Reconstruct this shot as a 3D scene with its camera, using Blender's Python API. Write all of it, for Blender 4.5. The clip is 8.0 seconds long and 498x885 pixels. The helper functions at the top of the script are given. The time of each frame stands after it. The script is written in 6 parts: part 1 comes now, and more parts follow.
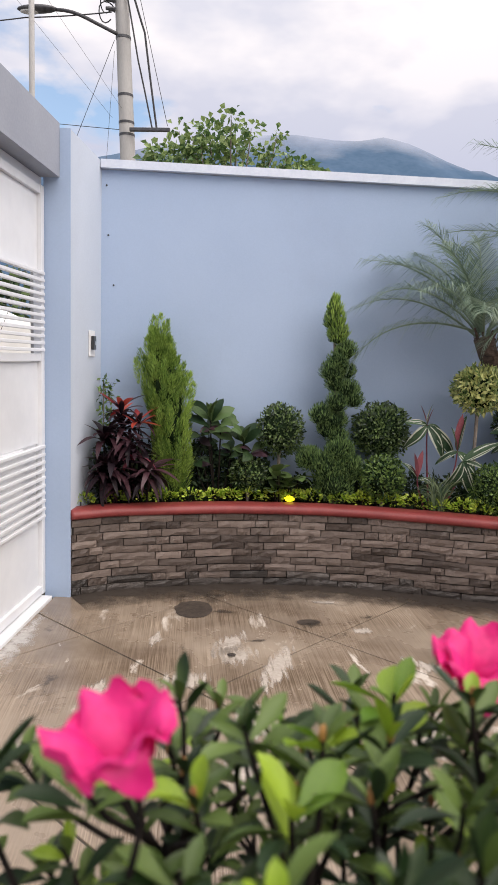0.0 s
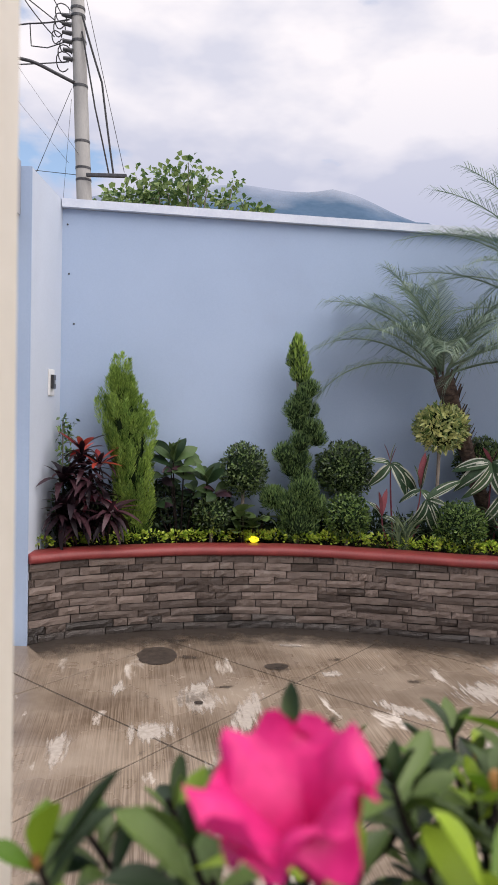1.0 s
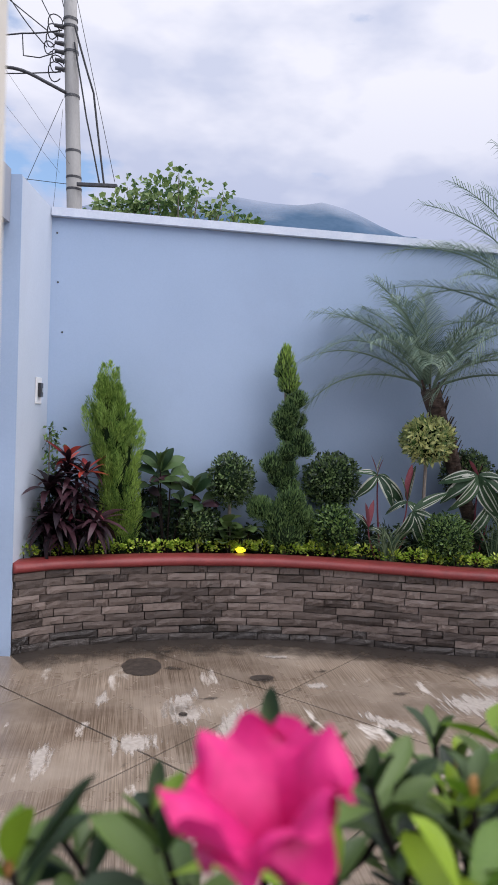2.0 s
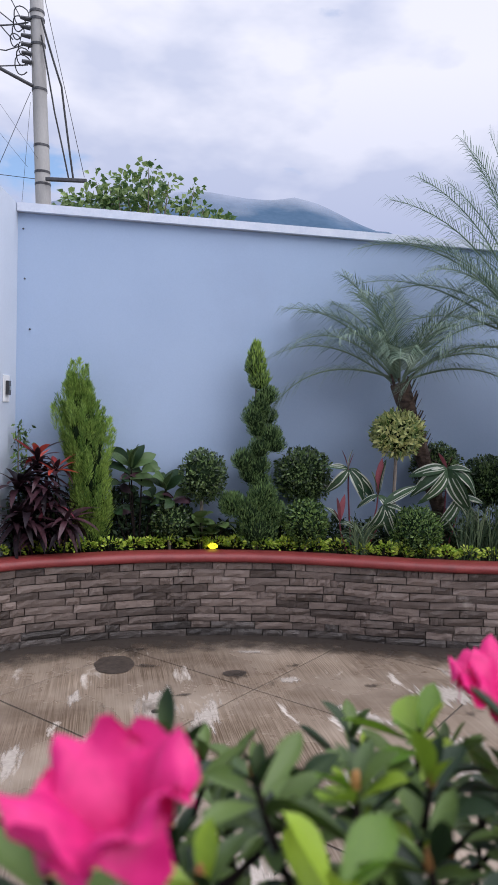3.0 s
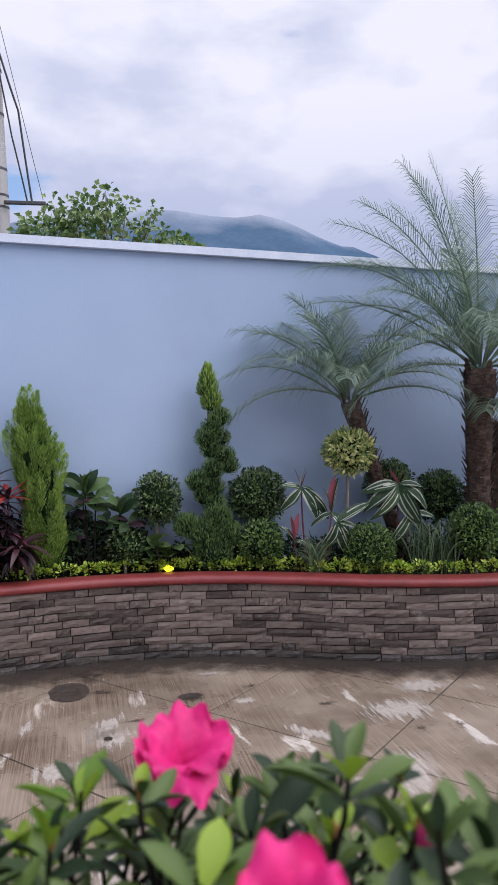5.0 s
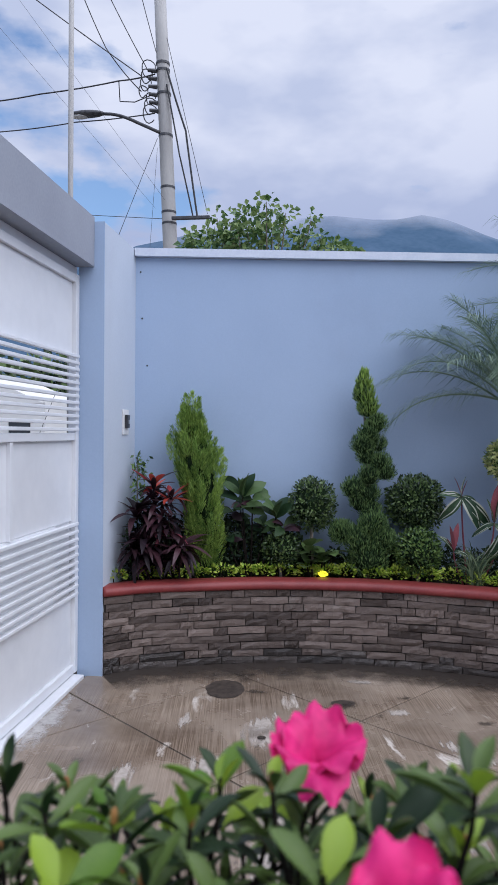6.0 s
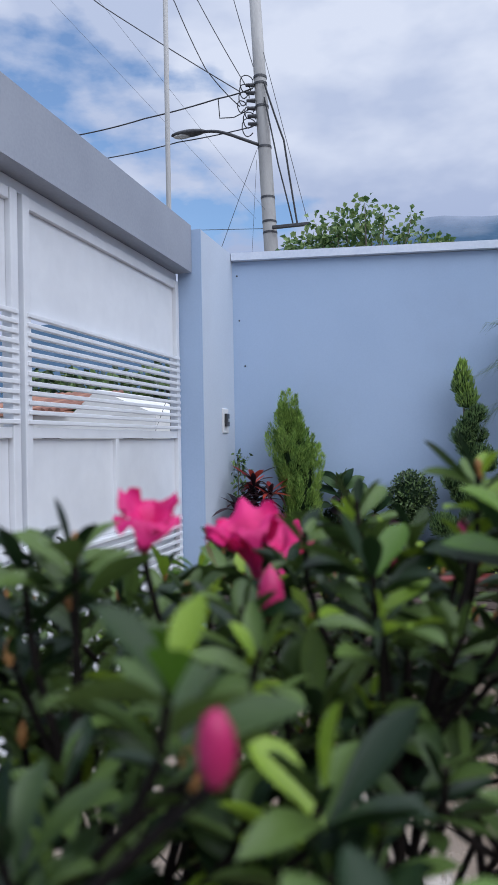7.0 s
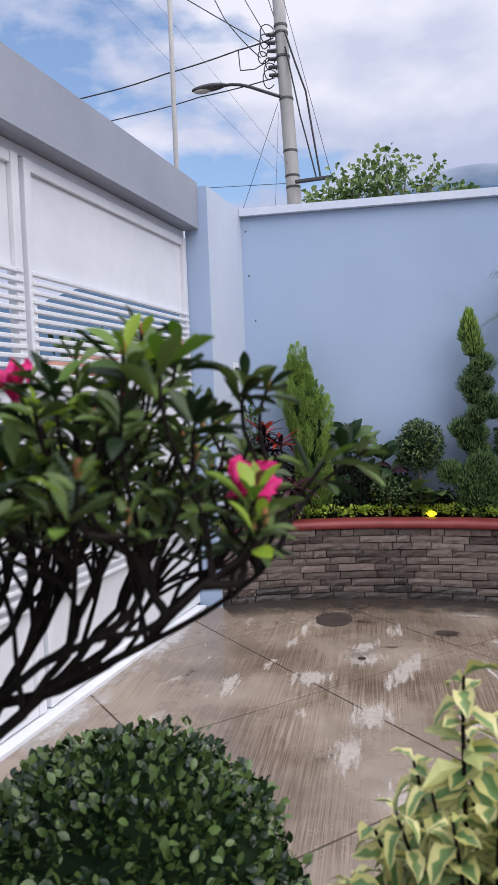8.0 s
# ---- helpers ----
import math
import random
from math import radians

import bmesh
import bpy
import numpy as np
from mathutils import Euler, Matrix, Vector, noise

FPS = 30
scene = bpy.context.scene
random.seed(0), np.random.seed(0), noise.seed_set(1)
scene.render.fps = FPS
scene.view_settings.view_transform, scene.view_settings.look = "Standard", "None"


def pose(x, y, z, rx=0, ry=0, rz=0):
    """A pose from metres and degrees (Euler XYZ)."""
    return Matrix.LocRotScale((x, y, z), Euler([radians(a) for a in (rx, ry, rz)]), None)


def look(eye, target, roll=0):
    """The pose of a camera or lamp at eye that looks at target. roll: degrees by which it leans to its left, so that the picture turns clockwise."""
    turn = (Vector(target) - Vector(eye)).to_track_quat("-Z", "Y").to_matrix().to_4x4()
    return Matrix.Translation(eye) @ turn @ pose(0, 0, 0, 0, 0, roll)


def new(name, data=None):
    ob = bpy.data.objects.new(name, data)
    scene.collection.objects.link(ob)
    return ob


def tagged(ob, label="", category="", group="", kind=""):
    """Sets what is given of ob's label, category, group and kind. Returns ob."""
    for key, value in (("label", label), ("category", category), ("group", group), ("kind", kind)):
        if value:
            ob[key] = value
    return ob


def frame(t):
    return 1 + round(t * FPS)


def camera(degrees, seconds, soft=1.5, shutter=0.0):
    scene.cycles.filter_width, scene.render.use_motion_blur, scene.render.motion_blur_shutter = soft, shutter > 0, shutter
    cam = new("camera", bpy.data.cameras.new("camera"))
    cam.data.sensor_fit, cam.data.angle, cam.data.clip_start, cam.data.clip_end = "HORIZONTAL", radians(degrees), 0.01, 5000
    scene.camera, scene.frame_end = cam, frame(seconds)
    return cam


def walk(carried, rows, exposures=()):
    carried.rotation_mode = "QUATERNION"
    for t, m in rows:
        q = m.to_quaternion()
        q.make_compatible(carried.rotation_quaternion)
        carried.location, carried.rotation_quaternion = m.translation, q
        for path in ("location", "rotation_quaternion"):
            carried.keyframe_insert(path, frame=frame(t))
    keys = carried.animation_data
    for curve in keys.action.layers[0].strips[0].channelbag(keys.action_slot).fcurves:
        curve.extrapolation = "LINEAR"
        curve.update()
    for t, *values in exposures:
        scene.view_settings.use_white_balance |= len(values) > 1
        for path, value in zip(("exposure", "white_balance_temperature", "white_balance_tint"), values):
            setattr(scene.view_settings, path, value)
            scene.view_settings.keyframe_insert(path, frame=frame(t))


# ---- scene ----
cam = camera(38.7, 8.0)
PATH = [
    (0, (0.123, 0.1, 1.501), (0.005, 2.082, 1.269), 1.7),
    (0.5, (0.088, 0.139, 1.489), (0.056, 2.132, 1.32), 1.2),
    (1, (0.061, 0.154, 1.469), (0.067, 2.151, 1.362), 1.6),
    (2.5, (0.068, 0.155, 1.466), (0.132, 2.153, 1.392), 2.1),
    (3, (0.092, 0.153, 1.469), (0.201, 2.149, 1.383), 1.6),
    (3.5, (0.123, 0.153, 1.475), (0.29, 2.144, 1.388), 0.8),
    (4, (0.153, 0.145, 1.485), (0.392, 2.13, 1.411), 0.2),
    (4.2, (0.161, 0.142, 1.485), (0.428, 2.124, 1.419), 0.1),
    (5.3, (0.229, 0.095, 1.528), (0.308, 2.093, 1.49), 0.4),
    (5.5, (0.225, 0.098, 1.537), (0.203, 2.097, 1.497), 0.7),
    (6, (0.229, 0.089, 1.512), (-0.025, 2.073, 1.484), 0.5),
    (6.5, (0.269, 0.061, 1.492), (-0.169, 2.013, 1.491), -0.1),
    (7, (0.327, 0.008, 1.423), (-0.228, 1.929, 1.422), -1.0),
    (7.5, (0.413, -0.058, 1.397), (-0.204, 1.844, 1.361), -1.4),
    (8, (0.531, -0.09, 1.365), (-0.119, 1.798, 1.255), -2.1),
]
cam.data.dof.use_dof, cam.data.dof.focus_distance, cam.data.dof.aperture_fstop = True, 4.7, 21.0
walk(cam, [(t, look(eye, target, roll)) for t, eye, target, roll in PATH],
     exposures=[(0.0, 0.28, 6850, 14), (1.0, 0.16, 6650, 15), (2.5, 0.06, 5950, 15), (4.0, 0.08, 6050, 18), (5.5, -0.06, 5850, 16), (6.0, -0.16, 5650, 14), (6.5, -0.14, 5600, 12), (7.0, -0.22, 5600, 11), (7.5, -0.02, 5850, 14), (8.0, 0.02, 6050, 15)])

# ---- world and sun ----
SUN_ELEVATION, SUN_AZIMUTH = 54.0, 122.0     # degrees; azimuth clockwise from +y
world = bpy.data.worlds.new("sky")
scene.world = world
world.use_nodes = True
wt = world.node_tree
wt.nodes.clear()


def wnode(kind, **props):
    n = wt.nodes.new(kind)
    for key, value in props.items():
        setattr(n, key, value)
    return n


w_out = wnode("ShaderNodeOutputWorld")
w_mix = wnode("ShaderNodeMixShader")
w_blue = wnode("ShaderNodeBackground")
w_cloud = wnode("ShaderNodeBackground")
w_sky = wnode("ShaderNodeTexSky", sky_type="NISHITA", sun_disc=False)
w_sky.air_density, w_sky.dust_density, w_sky.ozone_density = 1.4, 0.3, 4.0
w_sky.sun_elevation, w_sky.sun_rotation = radians(SUN_ELEVATION), radians(SUN_AZIMUTH)
w_blue.inputs["Strength"].default_value = 0.15
w_co = wnode("ShaderNodeTexCoord")
w_map = wnode("ShaderNodeMapping")
w_map.inputs["Scale"].default_value = (1.0, 1.0, 2.2)
w_map.inputs["Location"].default_value = (0.35, 0.0, 0.15)
w_n1 = wnode("ShaderNodeTexNoise")
w_n1.inputs["Scale"].default_value, w_n1.inputs["Detail"].default_value, w_n1.inputs["Roughness"].default_value = 4.2, 7.0, 0.52
w_r1 = wnode("ShaderNodeValToRGB")
w_r1.color_ramp.elements[0].color = (0.10, 0.10, 0.10, 1)
w_r1.color_ramp.elements[0].position, w_r1.color_ramp.elements[1].position = 0.41, 0.51
w_n2 = wnode("ShaderNodeTexNoise")
w_n2.inputs["Scale"].default_value, w_n2.inputs["Detail"].default_value = 3.4, 5.0
w_r2 = wnode("ShaderNodeValToRGB")
w_r2.color_ramp.elements[0].position, w_r2.color_ramp.elements[0].color = 0.41, (0.71, 0.745, 0.86, 1)
w_r2.color_ramp.elements[1].position, w_r2.color_ramp.elements[1].color = 0.55, (1.0, 0.99, 1.02, 1)
# an overcast sky is brighter overhead than near the horizon
w_sep = wnode("ShaderNodeSeparateXYZ")
w_up = wnode("ShaderNodeMapRange")
w_up.inputs["From Min"].default_value, w_up.inputs["From Max"].default_value = 0.55, 1.0
w_up.inputs["To Min"].default_value, w_up.inputs["To Max"].default_value = 0.88, 1.5
wt.links.new(w_co.outputs["Generated"], w_sep.inputs["Vector"])
wt.links.new(w_sep.outputs["Z"], w_up.inputs["Value"])
wt.links.new(w_up.outputs["Result"], w_cloud.inputs["Strength"])
wt.links.new(w_co.outputs["Generated"], w_map.inputs["Vector"])
wt.links.new(w_map.outputs["Vector"], w_n1.inputs["Vector"])
wt.links.new(w_map.outputs["Vector"], w_n2.inputs["Vector"])
# the cloud cover breaks up towards the west
w_west = wnode("ShaderNodeMapRange")
w_west.inputs["From Min"].default_value, w_west.inputs["From Max"].default_value = -0.55, 0.02
w_west.inputs["To Min"].default_value, w_west.inputs["To Max"].default_value = -0.012, 0.13
w_cover = wnode("ShaderNodeMath", operation="ADD")
wt.links.new(w_sep.outputs["X"], w_west.inputs["Value"])
wt.links.new(w_n1.outputs["Fac"], w_cover.inputs[0])
wt.links.new(w_west.outputs["Result"], w_cover.inputs[1])
wt.links.new(w_cover.outputs["Value"], w_r1.inputs["Fac"])
wt.links.new(w_n2.outputs["Fac"], w_r2.inputs["Fac"])
wt.links.new(w_sky.outputs["Color"], w_blue.inputs["Color"])
# grey undersides low over the mountain
w_low = wnode("ShaderNodeValToRGB")
w_low.color_ramp.elements[0].position, w_low.color_ramp.elements[0].color = 0.18, (0.70, 0.74, 0.84, 1)
w_low.color_ramp.elements[1].position, w_low.color_ramp.elements[1].color = 0.42, (1.0, 1.0, 1.0, 1)
w_mul = wnode("ShaderNodeMix", data_type="RGBA", blend_type="MULTIPLY")
w_mul.inputs[0].default_value = 1.0
wt.links.new(w_sep.outputs["Z"], w_low.inputs["Fac"])
wt.links.new(w_r2.outputs["Color"], w_mul.inputs[6])
wt.links.new(w_low.outputs["Color"], w_mul.inputs[7])
wt.links.new(w_mul.outputs[2], w_cloud.inputs["Color"])
wt.links.new(w_r1.outputs["Color"], w_mix.inputs["Fac"])
wt.links.new(w_blue.outputs["Background"], w_mix.inputs[1])
wt.links.new(w_cloud.outputs["Background"], w_mix.inputs[2])
wt.links.new(w_mix.outputs["Shader"], w_out.inputs["Surface"])

sun = new("sun", bpy.data.lights.new("sun", "SUN"))
sun.data.energy, sun.data.angle, sun.data.color = 2.9, radians(78), (1.0, 0.96, 0.9)
_a, _e = radians(SUN_AZIMUTH), radians(SUN_ELEVATION)
sun.matrix_basis = look((math.sin(_a) * math.cos(_e) * 9, math.cos(_a) * math.cos(_e) * 9, math.sin(_e) * 9), (0, 0, 0))


# ---- materials ----
def material(name, low, high, rough=0.6, scale=6.0, fine=60.0, bump=0.1, metal=0.0, leafy=0.0, island=0.0, obj=0.0,
             spread=(0.35, 0.65), stretch=(1, 1, 1), spec=0.5, stain=None, stain_scale=1.5, stain_at=(0.55, 0.7), bump_dist=0.004):
    m = bpy.data.materials.new(name)
    m.use_nodes = True
    nt = m.node_tree
    bsdf = nt.nodes["Principled BSDF"]
    out = nt.nodes["Material Output"]
    co = nt.nodes.new("ShaderNodeTexCoord")
    mp = nt.nodes.new("ShaderNodeMapping")
    mp.inputs["Scale"].default_value = stretch
    nt.links.new(co.outputs["Object"], mp.inputs["Vector"])
    n1 = nt.nodes.new("ShaderNodeTexNoise")
    n1.inputs["Scale"].default_value, n1.inputs["Detail"].default_value = scale, 6.0
    n2 = nt.nodes.new("ShaderNodeTexNoise")
    n2.inputs["Scale"].default_value, n2.inputs["Detail"].default_value = fine, 4.0
    for n in (n1, n2):
        nt.links.new(mp.outputs["Vector"], n.inputs["Vector"])
    mixf = nt.nodes.new("ShaderNodeMix")
    mixf.inputs[0].default_value = 0.35
    nt.links.new(n1.outputs["Fac"], mixf.inputs[2])
    nt.links.new(n2.outputs["Fac"], mixf.inputs[3])
    fac = mixf.outputs[0]
    for amount, kind in ((island, "Geometry"), (obj, "Object")):
        if amount:
            if kind == "Geometry":
                src = nt.nodes.new("ShaderNodeNewGeometry").outputs["Random Per Island"]
            else:
                src = nt.nodes.new("ShaderNodeObjectInfo").outputs["Random"]
            mm = nt.nodes.new("ShaderNodeMix")
            mm.inputs[0].default_value = amount
            nt.links.new(fac, mm.inputs[2])
            nt.links.new(src, mm.inputs[3])
            fac = mm.outputs[0]
    ramp = nt.nodes.new("ShaderNodeValToRGB")
    ramp.color_ramp.elements[0].position, ramp.color_ramp.elements[0].color = spread[0], (*low, 1)
    ramp.color_ramp.elements[1].position, ramp.color_ramp.elements[1].color = spread[1], (*high, 1)
    nt.links.new(fac, ramp.inputs["Fac"])
    colour = ramp.outputs["Color"]
    if stain:
        n3 = nt.nodes.new("ShaderNodeTexNoise")
        n3.inputs["Scale"].default_value, n3.inputs["Detail"].default_value, n3.inputs["Roughness"].default_value = stain_scale, 8.0, 0.65
        nt.links.new(mp.outputs["Vector"], n3.inputs["Vector"])
        r3 = nt.nodes.new("ShaderNodeValToRGB")
        r3.color_ramp.elements[0].position, r3.color_ramp.elements[1].position = stain_at
        nt.links.new(n3.outputs["Fac"], r3.inputs["Fac"])
        mx = nt.nodes.new("ShaderNodeMix")
        mx.data_type = "RGBA"
        nt.links.new(r3.outputs["Color"], mx.inputs[0])
        nt.links.new(colour, mx.inputs[6])
        mx.inputs[7].default_value = (*stain, 1)
        colour = mx.outputs[2]
    nt.links.new(colour, bsdf.inputs["Base Color"])
    bsdf.inputs["Roughness"].default_value, bsdf.inputs["Metallic"].default_value = rough, metal
    bsdf.inputs["Specular IOR Level"].default_value = spec
    if bump:
        b = nt.nodes.new("ShaderNodeBump")
        b.inputs["Strength"].default_value, b.inputs["Distance"].default_value = bump, bump_dist
        nt.links.new(mixf.outputs[0], b.inputs["Height"])
        nt.links.new(b.outputs["Normal"], bsdf.inputs["Normal"])
    if leafy:
        tr = nt.nodes.new("ShaderNodeBsdfTranslucent")
        ms = nt.nodes.new("ShaderNodeMixShader")
        ms.inputs[0].default_value = leafy
        nt.links.new(colour, tr.inputs["Color"])
        nt.links.new(bsdf.outputs["BSDF"], ms.inputs[1])
        nt.links.new(tr.outputs["BSDF"], ms.inputs[2])
        nt.links.new(ms.outputs["Shader"], out.inputs["Surface"])
    return m


M_WALL = material("blue_wall_paint", (0.325, 0.418, 0.572), (0.375, 0.473, 0.632), rough=0.75, scale=1.4, fine=90, bump=0.12, spread=(0.3, 0.7), stain=(0.315, 0.39, 0.53), stain_scale=0.9, stain_at=(0.55, 0.85))
# paler copy of the blue paint; stronger light on one face put into it
M_LITWALL = material("lit_blue_wall_paint", (0.475, 0.53, 0.615), (0.54, 0.595, 0.68), rough=0.75, scale=1.4, fine=90, bump=0.12, stain=(0.46, 0.50, 0.58), stain_scale=1.2, stain_at=(0.55, 0.85))
M_CAP = material("pale_coping_paint", (0.55, 0.60, 0.70), (0.68, 0.72, 0.80), rough=0.7, scale=5, bump=0.15)
M_BEAM = material("grey_beam_paint", (0.27, 0.29, 0.34), (0.33, 0.35, 0.40), rough=0.7, scale=2, fine=70, bump=0.12)
M_GATE = material("white_gate_enamel", (0.68, 0.69, 0.715), (0.76, 0.77, 0.79), rough=0.35, scale=2.5, fine=12, bump=0.0, stain=(0.56, 0.54, 0.50), stain_scale=6, stain_at=(0.74, 0.84))
M_CREAM = material("cream_post_paint", (0.66, 0.61, 0.52), (0.74, 0.69, 0.60), rough=0.55, scale=4, bump=0.05)
def concrete():
    """Brushed, damp concrete: streaks of the broom, bare scraped patches, dark wet blotches."""
    m = bpy.data.materials.new("brushed_concrete")
    m.use_nodes = True
    nt = m.node_tree
    bsdf = nt.nodes["Principled BSDF"]

    def noise_of(scale, stretch, turn, detail=5.0, rough=0.6, warp=0.0):
        co = nt.nodes.new("ShaderNodeTexCoord")
        mp = nt.nodes.new("ShaderNodeMapping")
        mp.vector_type = "TEXTURE"
        mp.inputs["Scale"].default_value, mp.inputs["Rotation"].default_value = [1 / q for q in stretch], (0, 0, radians(turn))
        n = nt.nodes.new("ShaderNodeTexNoise")
        n.inputs["Scale"].default_value, n.inputs["Detail"].default_value, n.inputs["Roughness"].default_value = scale, detail, rough
        n.inputs["Distortion"].default_value = warp
        nt.links.new(co.outputs["Object"], mp.inputs["Vector"])
        nt.links.new(mp.outputs["Vector"], n.inputs["Vector"])
        return n.outputs["Fac"]

    def ramp(fac, a, b, lo=(0, 0, 0), hi=(1, 1, 1)):
        r = nt.nodes.new("ShaderNodeValToRGB")
        r.color_ramp.elements[0].position, r.color_ramp.elements[0].color = a, (*lo, 1)
        r.color_ramp.elements[1].position, r.color_ramp.elements[1].color = b, (*hi, 1)
        nt.links.new(fac, r.inputs["Fac"])
        return r.outputs["Color"]

    def blend(fac, a, b, kind="MIX"):
        x = nt.nodes.new("ShaderNodeMix")
        x.data_type, x.blend_type = "RGBA", kind
        if isinstance(fac, float):
            x.inputs[0].default_value = fac
        else:
            nt.links.new(fac, x.inputs[0])
        for slot, value in ((6, a), (7, b)):
            if isinstance(value, tuple):
                x.inputs[slot].default_value = (*value, 1)
            else:
                nt.links.new(value, x.inputs[slot])
        return x.outputs[2]

    broom = noise_of(1.0, (150, 2.4, 1), 8.5, 3.0, 0.6, 0.2)
    broad = noise_of(1.3, (1, 1, 1), 0, 6.0)
    scraped = noise_of(1.0, (5.5, 2.0, 1), 8.5, 7.0, 0.62, 0.6)
    grain = noise_of(70, (1, 1, 1), 0, 4.0)
    base = ramp(broad, 0.37, 0.63, (0.175, 0.134, 0.100), (0.345, 0.28, 0.218))
    streak = blend(ramp(broom, 0.40, 0.60), (0.58, 0.53, 0.48), (1.08, 1.06, 1.04))
    mask = ramp(noise_of(1.7, (1, 1, 1), 30, 5.0, 0.6), 0.36, 0.58)
    col = blend(mask, base, blend(1.0, base, streak, "MULTIPLY"))
    col = blend(ramp(scraped, 0.61, 0.68), col, blend(ramp(grain, 0.3, 0.7), (0.50, 0.44, 0.38), (0.64, 0.58, 0.51)))
    blot = noise_of(4.5, (1, 0.6, 1), 0, 6.0, 0.7)
    col = blend(ramp(blot, 0.62, 0.70), col, (0.075, 0.058, 0.045))
    nt.links.new(col, bsdf.inputs["Base Color"])
    wet = ramp(broad, 0.35, 0.65, (0.12, 0.12, 0.12), (0.42, 0.42, 0.42))
    nt.links.new(wet, bsdf.inputs["Roughness"])
    bump = nt.nodes.new("ShaderNodeBump")
    bump.inputs["Strength"].default_value, bump.inputs["Distance"].default_value = 0.3, 0.003
    nt.links.new(broom, bump.inputs["Height"])
    nt.links.new(bump.outputs["Normal"], bsdf.inputs["Normal"])
    return m


M_CONCRETE = concrete()
M_JOINT = material("dark_joint_mortar", (0.05, 0.04, 0.035), (0.09, 0.075, 0.06), rough=0.9, scale=8)
M_STONE = material("stacked_slate", (0.044, 0.031, 0.025), (0.232, 0.178, 0.150), rough=0.6, scale=24, fine=120, bump=1.0, obj=0.62, spread=(0.18, 0.95), bump_dist=0.012, stain=(0.28, 0.24, 0.21), stain_scale=9, stain_at=(0.60, 0.78))
M_STONEDARK = material("dark_slate", (0.020, 0.016, 0.014), (0.105, 0.088, 0.078), rough=0.4, scale=20, fine=120, bump=1.0, obj=0.5, spread=(0.2, 0.85), bump_dist=0.016, stain=(0.16, 0.14, 0.13), stain_scale=8, stain_at=(0.6, 0.8))
M_MORTAR = material("dark_mortar", (0.03, 0.025, 0.022), (0.05, 0.042, 0.036), rough=0.95, scale=20)
M_RED = material("red_painted_coping", (0.165, 0.022, 0.022), (0.245, 0.040, 0.037), rough=0.5, scale=7, fine=80, bump=0.3, stain=(0.10, 0.028, 0.026), stain_scale=5, stain_at=(0.56, 0.8))
M_SOIL = material("garden_soil", (0.025, 0.017, 0.012), (0.06, 0.04, 0.028), rough=0.95, scale=12, bump=0.8, bump_dist=0.02)
M_DRAIN = material("wet_dark_drain", (0.022, 0.016, 0.012), (0.07, 0.052, 0.040), rough=0.6, scale=25, bump=0.5)
M_POLE = material("weathered_concrete_pole", (0.34, 0.33, 0.32), (0.46, 0.45, 0.43), rough=0.85, scale=1.2, fine=25, bump=0.2, stretch=(3, 3, 0.6))
M_STEEL = material("galvanised_steel", (0.45, 0.47, 0.50), (0.60, 0.62, 0.65), rough=0.4, metal=0.8, scale=10, bump=0.05)
M_DARKMETAL = material("dark_metal", (0.05, 0.05, 0.055), (0.10, 0.10, 0.105), rough=0.5, metal=0.4, scale=15, bump=0.05)
M_CABLE = material("black_cable", (0.02, 0.02, 0.022), (0.04, 0.04, 0.043), rough=0.6, scale=10, bump=0)
M_BRASS = material("brass", (0.45, 0.32, 0.12), (0.6, 0.45, 0.2), rough=0.35, metal=0.9, scale=20, bump=0.05)
M_WHITEPLASTIC = material("white_plastic", (0.7, 0.7, 0.7), (0.78, 0.78, 0.77), rough=0.4, scale=10, bump=0)
M_BLACKPLASTIC = material("black_plastic", (0.02, 0.02, 0.022), (0.04, 0.04, 0.042), rough=0.3, scale=10, bump=0)
M_LENS = material("lamp_lens", (0.5, 0.5, 0.48), (0.62, 0.62, 0.6), rough=0.2, scale=10, bump=0)
M_GROUND = material("street_ground", (0.10, 0.09, 0.08), (0.18, 0.165, 0.15), rough=0.9, scale=0.4, fine=8, bump=0.2)
# distance haze is put into the base colour: blue instead of forest green
M_MOUNTAIN = material("forest_haze_blue", (0.055, 0.098, 0.155), (0.09, 0.14, 0.21), rough=1.0, scale=0.03, fine=0.25, bump=0.0, spec=0.0)
_nt = M_MOUNTAIN.node_tree      # alpha fades the summit with height, standing in for haze and cloud
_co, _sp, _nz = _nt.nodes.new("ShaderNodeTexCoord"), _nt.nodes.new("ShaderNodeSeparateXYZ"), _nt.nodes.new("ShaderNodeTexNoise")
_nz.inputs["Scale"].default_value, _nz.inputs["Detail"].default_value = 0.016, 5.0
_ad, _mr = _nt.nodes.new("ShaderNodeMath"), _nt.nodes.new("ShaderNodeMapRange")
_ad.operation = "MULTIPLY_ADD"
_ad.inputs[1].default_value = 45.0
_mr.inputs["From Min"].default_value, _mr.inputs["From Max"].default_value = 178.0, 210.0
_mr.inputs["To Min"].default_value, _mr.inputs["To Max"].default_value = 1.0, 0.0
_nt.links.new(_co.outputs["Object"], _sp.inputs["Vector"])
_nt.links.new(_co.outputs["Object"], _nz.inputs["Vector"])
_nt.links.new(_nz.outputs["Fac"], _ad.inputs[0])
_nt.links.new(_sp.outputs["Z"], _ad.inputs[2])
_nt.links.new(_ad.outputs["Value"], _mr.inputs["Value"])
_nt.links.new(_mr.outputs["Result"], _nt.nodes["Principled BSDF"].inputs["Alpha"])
M_RENDER = material("white_house_render", (0.66, 0.65, 0.62), (0.78, 0.77, 0.74), rough=0.8, scale=1.0, bump=0.1)
